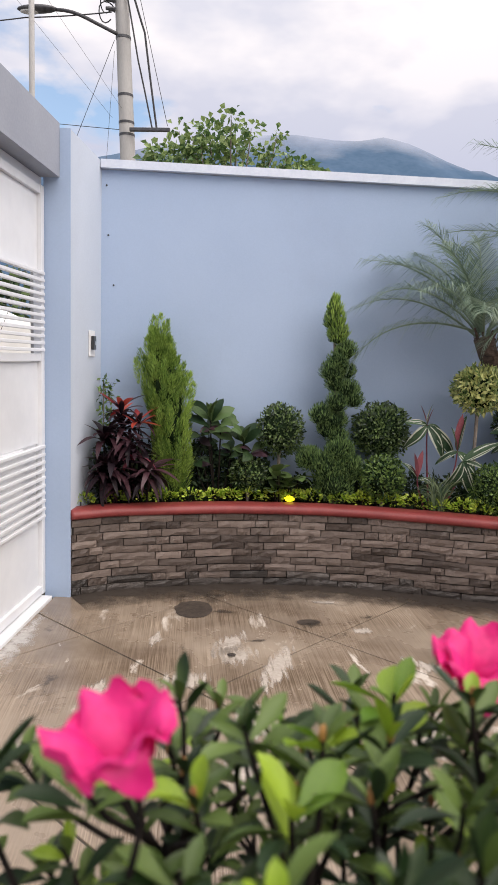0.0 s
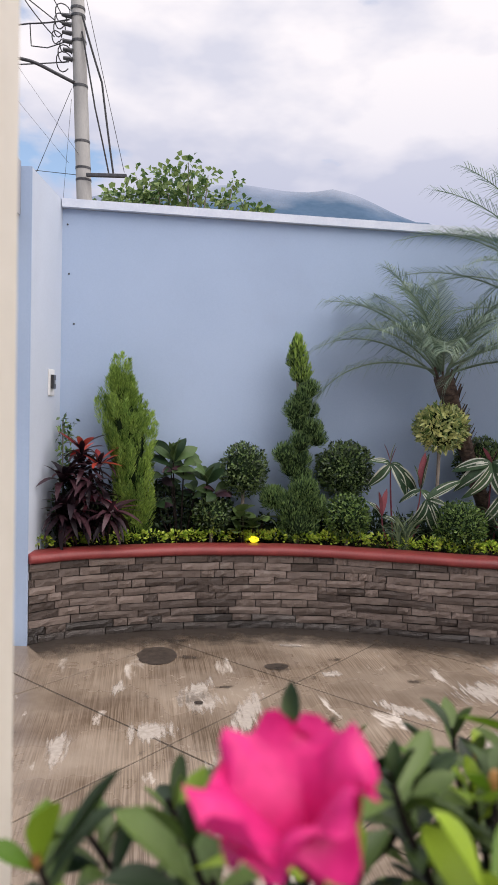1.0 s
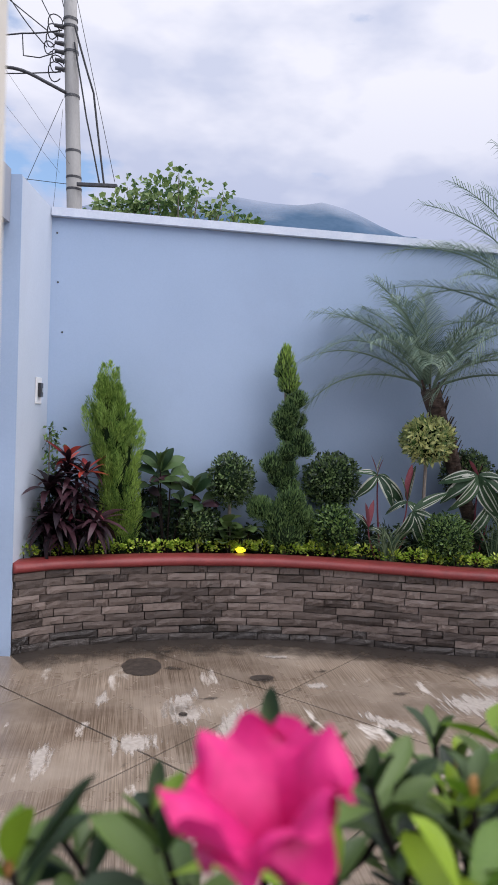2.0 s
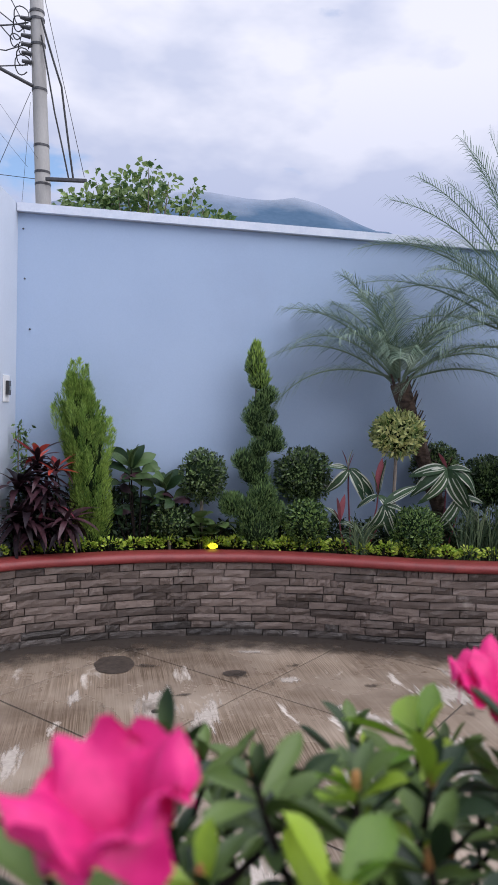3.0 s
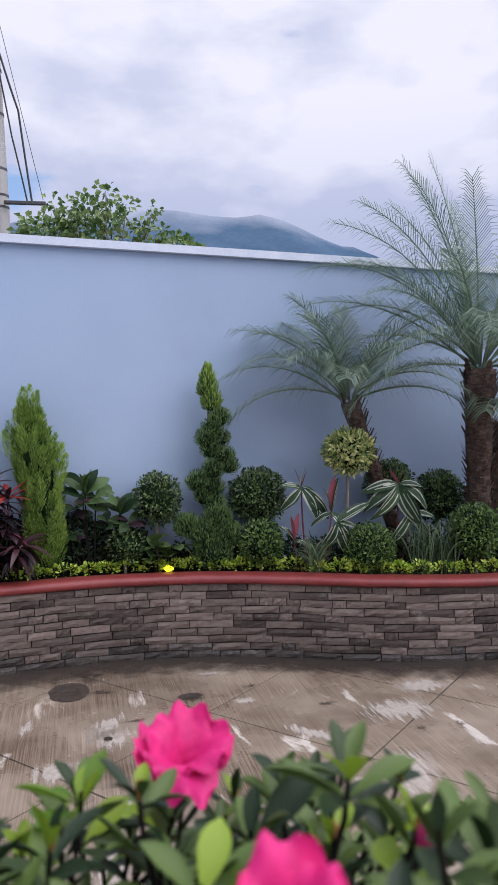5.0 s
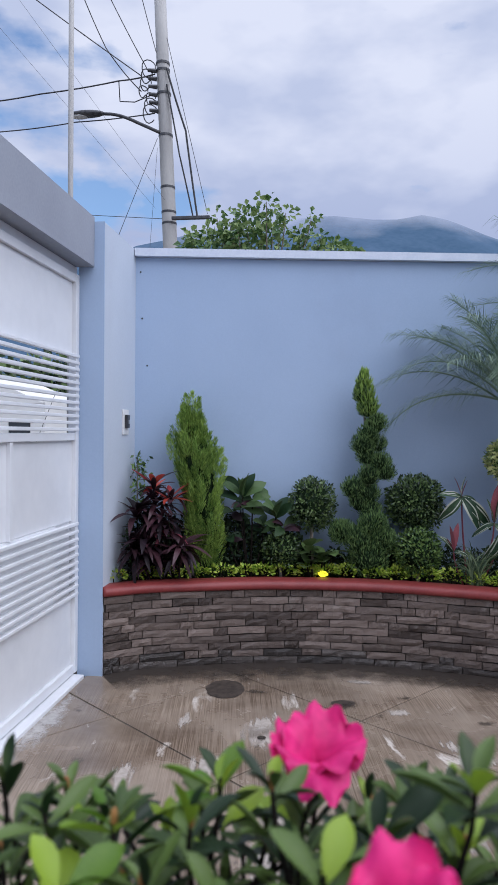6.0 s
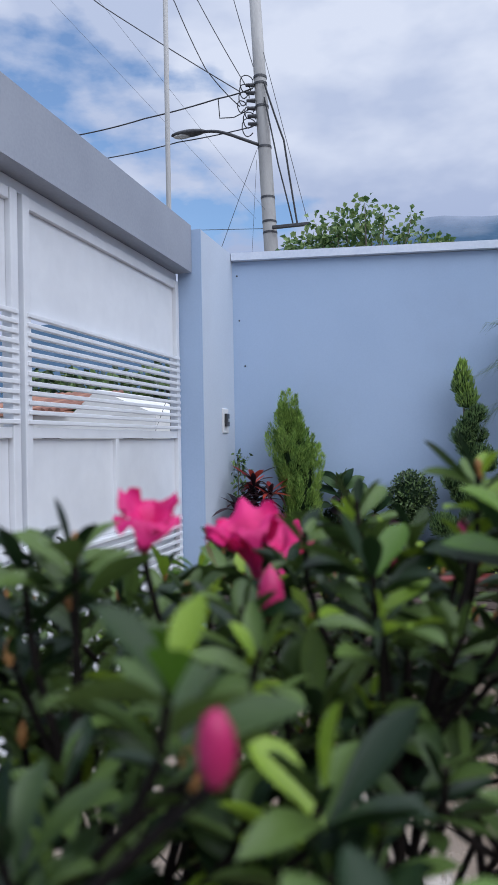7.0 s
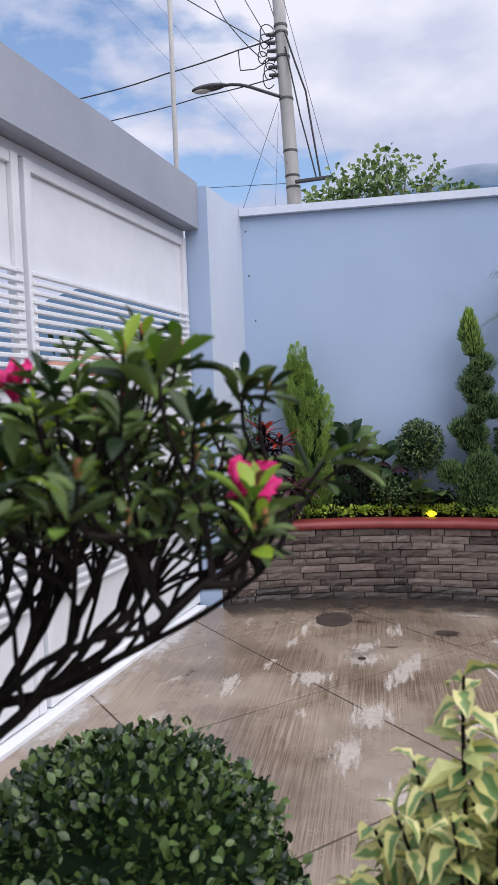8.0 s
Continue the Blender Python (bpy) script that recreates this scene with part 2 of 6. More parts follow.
M_ROOFTILE = material("clay_roof_tile", (0.22, 0.10, 0.07), (0.36, 0.18, 0.12), rough=0.8, scale=6, bump=0.3, obj=0.4)
M_GLASSDARK = material("dark_window_glass", (0.02, 0.025, 0.03), (0.04, 0.045, 0.05), rough=0.1, scale=2, bump=0)
M_BARK = material("dark_bark", (0.005, 0.004, 0.0035), (0.019, 0.014, 0.012), rough=0.9, spec=0.15, scale=40, fine=160, bump=0.7, bump_dist=0.003)
M_STEM = material("grey_stem_bark", (0.16, 0.13, 0.11), (0.28, 0.24, 0.20), rough=0.8, scale=30, bump=0.3)
M_PALMTRUNK = material("palm_trunk_fibre", (0.030, 0.020, 0.016), (0.13, 0.085, 0.062), rough=0.9, scale=22, fine=90, bump=0.9, bump_dist=0.012, stretch=(1, 1, 2.5))
M_PALM = material("palm_leaf", (0.085, 0.145, 0.095), (0.30, 0.39, 0.28), rough=0.4, scale=6, bump=0, leafy=0.3, island=0.6)
M_BOX = material("boxwood_leaf", (0.014, 0.034, 0.012), (0.13, 0.20, 0.062), rough=0.32, scale=10, bump=0, leafy=0.15, island=0.7)
M_BOXL = material("light_boxwood_leaf", (0.022, 0.060, 0.014), (0.17, 0.27, 0.065), rough=0.4, scale=10, bump=0, leafy=0.2, island=0.7)
# solid cores inside the foliage; their inner shade is put into the near-black colour
M_CORE = material("inner_shade_core", (0.008, 0.016, 0.008), (0.018, 0.032, 0.014), spec=0.05, rough=0.95, scale=25, bump=0.5)
M_LIME = material("golden_lime_leaf", (0.20, 0.34, 0.025), (0.56, 0.66, 0.10), rough=0.4, scale=10, bump=0, leafy=0.25, island=0.65)
M_VARIEG = material("cream_green_leaf", (0.07, 0.15, 0.03), (0.66, 0.67, 0.27), rough=0.4, scale=40, fine=120, bump=0, leafy=0.2, island=0.75, spread=(0.22, 0.72))
M_CYPRESS = material("lemon_cypress_foliage", (0.045, 0.125, 0.018), (0.42, 0.58, 0.12), rough=0.6, scale=8, bump=0, leafy=0.3, island=0.5, obj=0.2, spread=(0.25, 0.75))
M_SPIRAL = material("juniper_foliage", (0.022, 0.062, 0.022), (0.22, 0.34, 0.11), rough=0.6, scale=7, bump=0, leafy=0.2, island=0.6)
M_CROTON = material("croton_leaf", (0.016, 0.038, 0.014), (0.085, 0.14, 0.05), rough=0.5, scale=14, bump=0, leafy=0.12, obj=0.5, spec=0.25)
M_CORDY = material("dark_maroon_leaf", (0.014, 0.008, 0.012), (0.060, 0.024, 0.032), rough=0.42, scale=14, bump=0, leafy=0.1, obj=0.4, spec=0.35)
M_CORDYRED = material("crimson_leaf", (0.33, 0.03, 0.03), (0.62, 0.11, 0.06), rough=0.35, scale=20, bump=0, leafy=0.25, obj=0.4)
M_CREAMLEAF = material("cream_leaf_margin", (0.48, 0.46, 0.15), (0.70, 0.65, 0.30), rough=0.4, scale=30, bump=0, leafy=0.2, obj=0.5)
M_GREENLEAF = material("green_leaf_middle", (0.10, 0.19, 0.06), (0.22, 0.32, 0.11), rough=0.4, scale=30, bump=0, leafy=0.2, obj=0.4)
M_STRIPEMID = material("dark_striped_middle", (0.04, 0.09, 0.05), (0.10, 0.17, 0.09), rough=0.35, scale=20, bump=0, leafy=0.12, obj=0.3)
M_STRIPE = material("cream_striped_leaf", (0.05, 0.11, 0.06), (0.50, 0.48, 0.40), rough=0.35, scale=9, fine=30, bump=0, leafy=0.15, obj=0.2, stretch=(6, 0.5, 3), spread=(0.47, 0.56))
M_PINKLEAF = material("magenta_young_leaf", (0.17, 0.028, 0.05), (0.33, 0.10, 0.12), rough=0.35, scale=20, bump=0, leafy=0.2, obj=0.4)
M_GRASS = material("blade_grass", (0.05, 0.09, 0.05), (0.15, 0.20, 0.10), rough=0.5, scale=10, bump=0, leafy=0.2, island=0.7)
M_TREE = material("broad_tree_leaf", (0.075, 0.15, 0.045), (0.26, 0.35, 0.12), rough=0.5, scale=5, bump=0, leafy=0.3, island=0.7)
M_AZLEAF = material("azalea_leaf", (0.014, 0.034, 0.010), (0.105, 0.165, 0.036), rough=0.42, scale=60, fine=260, bump=0.3, leafy=0.14, obj=0.6, bump_dist=0.001, spec=0.35)
M_AZLEAFS = material("azalea_foliage", (0.012, 0.028, 0.009), (0.10, 0.155, 0.035), rough=0.4, scale=60, bump=0, leafy=0.14, island=0.7, spec=0.35)
M_AZYOUNG = material("azalea_young_leaf", (0.085, 0.18, 0.013), (0.30, 0.43, 0.033), rough=0.42, scale=60, fine=260, bump=0.2, leafy=0.3, obj=0.5, bump_dist=0.001)
M_PETAL = material("magenta_petal", (0.46, 0.004, 0.115), (0.88, 0.04, 0.26), rough=0.45, scale=60, fine=220, bump=0.5, leafy=0.25, island=0.3, bump_dist=0.0015, spec=0.3)
M_SHRUB = material("small_glossy_leaf", (0.012, 0.030, 0.009), (0.125, 0.195, 0.055), rough=0.24, scale=14, bump=0, leafy=0.12, island=0.75)
M_GINGER = material("dark_ginger_leaf", (0.018, 0.045, 0.022), (0.065, 0.115, 0.055), rough=0.42, scale=12, bump=0, leafy=0.12, obj=0.3, spec=0.3)
M_GINGERSTRIPE = material("white_leaf_stripe", (0.36, 0.39, 0.31), (0.60, 0.61, 0.52), rough=0.4, scale=20, bump=0, leafy=0.15, obj=0.3)
M_UNDER = material("shade_toned_undergrowth", (0.007, 0.017, 0.008), (0.032, 0.058, 0.022), rough=0.6, scale=10, bump=0, leafy=0.08, island=0.6, spec=0.25)
M_BUD = material("crimson_bud", (0.42, 0.012, 0.10), (0.60, 0.03, 0.17), rough=0.45, scale=60, bump=0.1, leafy=0.2)
M_BROWN = material("dry_bud_scale", (0.19, 0.07, 0.02), (0.40, 0.20, 0.06), rough=0.7, scale=60, bump=0.2)
M_STAMEN = material("pink_stamen", (0.75, 0.30, 0.40), (0.85, 0.45, 0.50), rough=0.5, scale=60, bump=0)
M_GLOW = bpy.data.materials.new("yellow_lamp_glow")
M_GLOW.use_nodes = True
M_GLOW.node_tree.nodes["Principled BSDF"].inputs["Base Color"].default_value = (0.9, 0.7, 0.02, 1)
M_GLOW.node_tree.nodes["Principled BSDF"].inputs["Emission Color"].default_value = (1.0, 0.80, 0.02, 1)
M_GLOW.node_tree.nodes["Principled BSDF"].inputs["Emission Strength"].default_value = 1.6


# ---- building helpers ----
def thing(name, at, label, category, group="", kind=""):
    ob = new(name)
    ob.empty_display_size = 0.05
    ob.matrix_basis = Matrix.Translation(at)
    return tagged(ob, label, category, group, kind)


def adopt(ob, parent):
    if parent is not None:
        ob.parent = parent
        if parent.type == "EMPTY":
            ob.matrix_parent_inverse = Matrix.Translation(-parent.matrix_basis.translation)
    return ob


def part(name, bm, mat, parent=None, label="", smooth=False):
    """Links a bmesh, in world coordinates, as one mesh object under a thing or a part."""
    me = bpy.data.meshes.new(name)
    bmesh.ops.recalc_face_normals(bm, faces=bm.faces)
    bm.to_mesh(me)
    bm.free()
    me.materials.append(mat)
    if smooth:
        me.shade_smooth()
    ob = adopt(new(name, me), parent)
    return tagged(ob, label)


def raw(name, verts, faces, mat, parent=None, label="", smooth=False):
    """Links plain lists of vertices and faces as one mesh object."""
    me = bpy.data.meshes.new(name)
    me.from_pydata([tuple(v) for v in verts], [], faces)
    me.materials.append(mat)
    if smooth:
        me.shade_smooth()
    ob = adopt(new(name, me), parent)
    return tagged(ob, label)


def piece(name, me, m, parent):
    """An object of its own on a shared mesh."""
    ob = adopt(new(name, me), parent)
    ob.matrix_basis = m
    return ob


def box(bm, lo, hi, bevel=0.0):
    g = bmesh.ops.create_cube(bm, size=1.0)
    c, s = [(a + b) / 2 for a, b in zip(lo, hi)], [abs(b - a) for a, b in zip(lo, hi)]
    for v in g["verts"]:
        v.co = Vector((c[0] + v.co.x * s[0], c[1] + v.co.y * s[1], c[2] + v.co.z * s[2]))
    if bevel:
        edges = list({e for v in g["verts"] for e in v.link_edges})
        bmesh.ops.bevel(bm, geom=edges, offset=bevel, segments=2, affect="EDGES", profile=0.5)
    return bm


def boxes(*args, bevel=0.0):
    bm = bmesh.new()
    for lo, hi in args:
        box(bm, lo, hi, bevel)
    return bm


def tube(bm, pts, radii, sides=8, cap=True):
    """A round tube along points, with a radius at each."""
    pts = [Vector(p) for p in pts]
    if not hasattr(radii, "__len__"):
        radii = [radii] * len(pts)
    rings, ref = [], None
    for i, p in enumerate(pts):
        d = (pts[min(i + 1, len(pts) - 1)] - pts[max(i - 1, 0)]).normalized()
        if ref is None:
            ref = d.orthogonal().normalized()
        ref = (ref - d * ref.dot(d)).normalized()
        up = d.cross(ref)
        rings.append([bm.verts.new(p + (ref * math.cos(a) + up * math.sin(a)) * radii[i]) for a in [2 * math.pi * k / sides for k in range(sides)]])
    for a, b in zip(rings, rings[1:]):
        for k in range(sides):
            bm.faces.new((a[k], a[(k + 1) % sides], b[(k + 1) % sides], b[k]))
    if cap:
        bm.faces.new(rings[0][::-1])
        bm.faces.new(rings[-1])
    return bm


def bez(a, b, c, d, n=8):
    a, b, c, d = Vector(a), Vector(b), Vector(c), Vector(d)
    return [a * (1 - t) ** 3 + b * 3 * t * (1 - t) ** 2 + c * 3 * t * t * (1 - t) + d * t ** 3 for t in [i / n for i in range(n + 1)]]


def blob(bm, centre, radii, rough=0.12, seg=14, freq=3.0):
    g = bmesh.ops.create_uvsphere(bm, u_segments=seg, v_segments=seg * 2 // 3, radius=1.0)
    for v in g["verts"]:
        k = 1 + rough * noise.noise(v.co * freq + Vector(centre) * 7)
        v.co = Vector(centre) + Vector((v.co.x * radii[0], v.co.y * radii[1], v.co.z * radii[2])) * k
    return bm


WALL_A, WALL_T = Vector((-1.214, 4.975)), math.tan(radians(9.1))


def wall_y(x):
    """The face of the long blue wall."""
    return WALL_A.y + (x - WALL_A.x) * WALL_T


def kept_in(v):
    """Keeps a leaf in front of the blue walls."""
    if v[2] < 2.8:
        return (max(v[0], -1.195), min(v[1], wall_y(v[0]) - 0.015), v[2])
    return tuple(v)


class Leaves:
    """Gathers many small leaves into one mesh."""

    def __init__(self):
        self.v, self.f = [], []

    def add(self, base, way, length, width, up=(0, 0, 1), fold=0.15, droop=0.0):
        base, way = Vector(base), Vector(way).normalized()
        side = way.cross(Vector(up))
        side = side.normalized() if side.length > 1e-4 else way.orthogonal().normalized()
        nrm = side.cross(way)
        mid = base + way * length * 0.5
        tip = base + way * length - Vector((0, 0, droop * length))
        n = len(self.v)
        self.v += [base, mid + side * width / 2 + nrm * fold * width, mid, mid - side * width / 2 + nrm * fold * width, tip]
        self.f += [(n, n + 1, n + 2), (n + 1, n + 4, n + 2), (n, n + 2, n + 3), (n + 2, n + 4, n + 3)]

    def blade(self, pts, width, flat=(0, 0, 1)):
        """A strap along points, pointed at its end."""
        pts = [Vector(p) for p in pts]
        n, last = len(self.v), len(pts) - 1
        for i, p in enumerate(pts):
            d = pts[min(i + 1, last)] - pts[max(i - 1, 0)]
            s = d.cross(Vector(flat))
            s = s.normalized() if s.length > 1e-5 else Vector((1, 0, 0))
            w = width * 0.5 * (0.55 + 0.45 * math.sin(math.pi * min(1, (i + 0.6) / last)) if i < last else 0.04)
            self.v += [p - s * w, p + s * w]
        for i in range(last):
            self.f.append((n + 2 * i, n + 2 * i + 1, n + 2 * i + 3, n + 2 * i + 2))

    def make(self, name, mat, parent, label="", keep=False):
        vs = [kept_in(v) for v in self.v] if keep else self.v
        return raw(name, vs, self.f, mat, parent, label)


def rnd_dir(rng, up=-1.0):
    while True:
        v = Vector((rng.uniform(-1, 1), rng.uniform(-1, 1), rng.uniform(-1, 1)))
        if 0.1 < v.length < 1 and v.normalized().z > up:
            return v.normalized()


# ---- large structure ----
ground = raw("ground", [(-2500, -2500, -0.03), (2500, -2500, -0.03), (2500, 2500, -0.03), (-2500, 2500, -0.03)], [(0, 1, 2, 3)], M_GROUND)
tagged(ground, "grey-brown street and land beyond the yard wall", "ground", kind="structure")

# courtyard floor: a dark bed with square brushed slabs laid on the diagonal
floor = part("floor", boxes(((-1.6, -3.4, -0.028), (8.5, 6.7, -0.006))), M_JOINT)
tagged(floor, "brushed concrete courtyard floor with diagonal joints, stained and damp", "floor", kind="structure")


def prism_wall(name, pts, z0, z1, mat, label, category="wall"):
    """An upright wall over a plan outline."""
    bm = bmesh.new()
    lo = [bm.verts.new((x, y, z0)) for x, y in pts]
    hi = [bm.verts.new((x, y, z1)) for x, y in pts]
    bm.faces.new(lo[::-1])
    bm.faces.new(hi)
    for i in range(len(pts)):
        j = (i + 1) % len(pts)
        bm.faces.new((lo[i], lo[j], hi[j], hi[i]))
    ob = part(name, bm, mat)
    return tagged(ob, label, category, kind="structure")


XR = 8.5
prism_wall("wall_north", [(-1.214, wall_y(-1.214)), (XR, wall_y(XR)), (XR, wall_y(XR) + 0.16), (-1.36, wall_y(-1.214) + 0.16)], -0.02, 2.742, M_WALL, "tall blue-painted rendered yard wall with pale coping")
prism_wall("trim_coping", [(-1.209, wall_y(-1.214) - 0.045), (XR, wall_y(XR) - 0.045), (XR, wall_y(XR) + 0.2), (-1.209, wall_y(-1.214) + 0.2)], 2.745, 2.80, M_CAP, "pale painted coping along the top of the blue wall", "coping")
prism_wall("wall_west", [(-1.37, 4.302), (-1.214, 4.302), (-1.214, wall_y(-1.214) + 0.1), (-1.37, wall_y(-1.214) + 0.1)], -0.02, 2.795, M_LITWALL, "blue wall end beside the gate, its lit side put into a paler colour")
# thin added slab keeps the front of the wall end at the unlit blue
prism_wall("trim_pilaster_slab", [(-1.372, 4.294), (-1.211, 4.294), (-1.211, 4.301), (-1.372, 4.301)], -0.02, 2.796, M_WALL, "thin added slab of wall blue on the front of the gate pilaster", "trim")
prism_wall("wall_east", [(XR, -3.4), (XR + 0.16, -3.4), (XR + 0.16, wall_y(XR) + 0.16), (XR, wall_y(XR) + 0.16)], -0.02, 2.8, M_WALL, "blue-painted yard wall")
prism_wall("wall_south", [(-1.6, -3.56), (XR + 0.16, -3.56), (XR + 0.16, -3.4), (-1.6, -3.4)], -0.02, 3.1, M_RENDER, "plain pale house wall closing the yard")
prism_wall("wall_gate_side", [(-1.5, -3.4), (-1.274, -3.4), (-1.274, 0.72), (-1.5, 0.72)], -0.02, 2.517, M_WALL, "blue-painted wall beside the gate")
prism_wall("beam", [(-1.52, -3.4), (-1.274, -3.4), (-1.274, 4.292), (-1.52, 4.292)], 2.52, 2.822, M_BEAM, "grey-painted concrete lintel beam over the gate", "beam")

# ---- planter of stacked stone ----
CURVE = [(-1.214, 4.31), (-0.99, 4.463), (-0.65, 4.585), (-0.35, 4.68), (-0.08, 4.725), (0.2, 4.752), (0.48, 4.748), (0.75, 4.718), (1.02, 4.668), (1.28, 4.600), (1.64, 4.535), (2.0, 4.515), (2.35, 4.54), (2.75, 4.64), (3.3, 4.86), (4.0, 5.2), (4.8, 5.6)]


def smooth_curve(pts, n=10):
    out = []
    P = [Vector(p) for p in pts]
    for i in range(len(P) - 1):
        p0, p1, p2, p3 = P[max(i - 1, 0)], P[i], P[i + 1], P[min(i + 2, len(P) - 1)]
        for k in range(n):
            t = k / n
            out.append(0.5 * ((2 * p1) + (p2 - p0) * t + (2 * p0 - 5 * p1 + 4 * p2 - p3) * t * t + (3 * p1 - p0 - 3 * p2 + p3) * t ** 3))
    return out + [P[-1]]


LINE = smooth_curve(CURVE)
RUN = [0.0]
for _p, _q in zip(LINE, LINE[1:]):
    RUN.append(RUN[-1] + (_q - _p).length)


def along(s):
    """The place and the way of the planter's front at a length along it."""
    s = min(max(s, 0), RUN[-1] - 1e-4)
    i = next(k for k in range(len(RUN) - 1) if RUN[k + 1] > s)
    t = (s - RUN[i]) / (RUN[i + 1] - RUN[i])
    return LINE[i].lerp(LINE[i + 1], t), (LINE[i + 1] - LINE[i]).normalized()


def front_at(x):
    i = min(range(len(LINE)), key=lambda k: abs(LINE[k].x - x))
    return LINE[i].y


planter = thing("planter_wall", (0.5, 4.8, 0), "curved raised planter wall of stacked brown-grey stone", "planter wall", kind="structure")
bm = bmesh.new()
rows = []
for p in LINE:
    i = LINE.index(p)
    d = (LINE[min(i + 1, len(LINE) - 1)] - LINE[max(i - 1, 0)]).normalized()
    nrm = Vector((-d.y, d.x))
    a, b = p + nrm * 0.012, p + nrm * 0.10
    rows.append([bm.verts.new((a.x, a.y, -0.01)), bm.verts.new((a.x, a.y, 0.487)), bm.verts.new((b.x, b.y, 0.487)), bm.verts.new((b.x, b.y, -0.01))])
for a, b in zip(rows, rows[1:]):
    for k in range(4):
        bm.faces.new((a[k], b[k], b[(k + 1) % 4], a[(k + 1) % 4]))
bm.faces.new(rows[0])
bm.faces.new(rows[-1][::-1])
part("mortar_core", bm, M_MORTAR, planter)

# rounded red coping swept along the planter
PROFILE = [(-0.022, 0.488), (-0.032, 0.497), (-0.036, 0.512), (-0.032, 0.528), (-0.018, 0.540), (0.0, 0.546), (0.10, 0.548), (0.112, 0.540), (0.112, 0.488)]
coping = bmesh.new()
rows = []
for i, p in enumerate(LINE):
    d = (LINE[min(i + 1, len(LINE) - 1)] - LINE[max(i - 1, 0)]).normalized()
    nrm = Vector((-d.y, d.x))
    wob = 0.0025 * noise.noise(Vector((p.x * 5, p.y * 5, 0)))
    rows.append([coping.verts.new((*(p + nrm * u), z + wob)) for u, z in PROFILE])
for a, b in zip(rows, rows[1:]):
    for k in range(len(PROFILE)):
        coping.faces.new((a[k], b[k], b[(k + 1) % len(PROFILE)], a[(k + 1) % len(PROFILE)]))
coping.faces.new(rows[0])
coping.faces.new(rows[-1][::-1])
part("coping", coping, M_RED, planter, "rounded red-painted concrete coping", smooth=True)

# soil between planter and wall
vs, fs = [], []
for i, p in enumerate(LINE):
    wy = wall_y(p.x)
    for k in range(7):
        y = p.y + 0.09 + (wy - p.y - 0.09) * k / 6
        vs.append((p.x, y, 0.505 + 0.02 * noise.noise(Vector((p.x * 6, y * 6, 3)))))
for i in range(len(LINE) - 1):
    for k in range(6):
        a = i * 7 + k
        fs.append((a, a + 7, a + 8, a + 1))
soil = raw("soil", vs, fs, M_SOIL, None, smooth=True)
tagged(soil, "dark planting soil in the raised planter", "soil", kind="structure")

# ---- gate ----
GX = -1.365


def gate_leaf(y0, y1, name):
    g = thing(name, (GX, (y0 + y1) / 2, 0.03), "white enamelled steel gate leaf with louvre slats, closed", "gate", "gate leaves")
    part("post", boxes(((GX - 0.05, y1 - 0.05, 0.03), (GX, y1, 2.466)), bevel=0.004), M_GATE, g)
    part("post", boxes(((GX - 0.05, y0, 0.03), (GX, y0 + 0.05, 2.466)), bevel=0.004), M_GATE, g)
    for z0, z1 in ((2.415, 2.464), (1.455, 1.50), (0.03, 0.085)):
        part("rail", boxes(((GX - 0.045, y0 + 0.052, z0), (GX - 0.004, y1 - 0.052, z1)), bevel=0.003), M_GATE, g)
    part("divider", boxes(((GX - 0.04, (y0 + y1) / 2 - 0.045, 0.965), (GX - 0.004, (y0 + y1) / 2 - 0.012, 1.453)), bevel=0.003), M_GATE, g)
    for z0, z1 in ((1.985, 2.413), (0.088, 0.495), (0.965, 1.453)):
        part("panel", boxes(((GX - 0.035, y0 + 0.052, z0), (GX - 0.026, y1 - 0.052, z1))), M_GATE, g)
    part("panel", boxes(((GX - 0.035, y0 + 0.052, 0.497), (GX - 0.0215, y1 - 0.302, 0.963))), M_GATE, g)
    part("panel", boxes(((GX - 0.045, y1 - 0.30, 0.497), (GX - 0.038, y1 - 0.052, 0.963))), M_GATE, g)
    me = bpy.data.meshes.new("slat")
    b = boxes(((-0.012, -(y1 - y0) / 2 + 0.02, -0.0095), (0.016, (y1 - y0) / 2 - 0.012, 0.0095)), bevel=0.003)
    b.to_mesh(me)
    b.free()
    me.materials.append(M_GATE)
    for k in range(12):
        piece("slat", me, Matrix.Translation((GX - 0.008, (y0 + y1) / 2, 1.522 + k * 0.0405)), g)
    for k in range(10):
        piece("slat", me, Matrix.Translation((GX - 0.008, (y0 + y1) / 2, 0.515 + k * 0.0475)), g)
    return g


gate_leaf(2.562, 4.288, "gate")
gate_leaf(0.80, 2.526, "gate")
track = part("trim_gate_frame", boxes(((-1.44, 0.73, 2.47), (-1.385, 4.30, 2.518)), ((-1.415, 0.73, -0.004), (-1.31, 4.25, 0.022)), bevel=0.004), M_GATE)
tagged(track, "pale steel gate frame head and worn floor sill", "gate frame", kind="structure")

bolt = thing("sliding_bolt", (GX + 0.02, 2.55, 1.0), "white sliding bolt with brass padlock on the gate", "lock")
bm = bmesh.new()
tube(bm, [(GX + 0.045, 2.36, 1.0), (GX + 0.045, 2.70, 1.0)], 0.024, 12)
part("barrel", bm, M_GATE, bolt, smooth=False)
bm = bmesh.new()
tube(bm, [(GX + 0.045, 2.62, 1.0), (GX + 0.045, 2.635, 1.0)], 0.032, 12)
part("collar", bm, M_DARKMETAL, bolt)
part("bracket", boxes(((GX + 0.002, 2.48, 0.95), (GX + 0.05, 2.50, 1.05)), bevel=0.002), M_GATE, bolt)
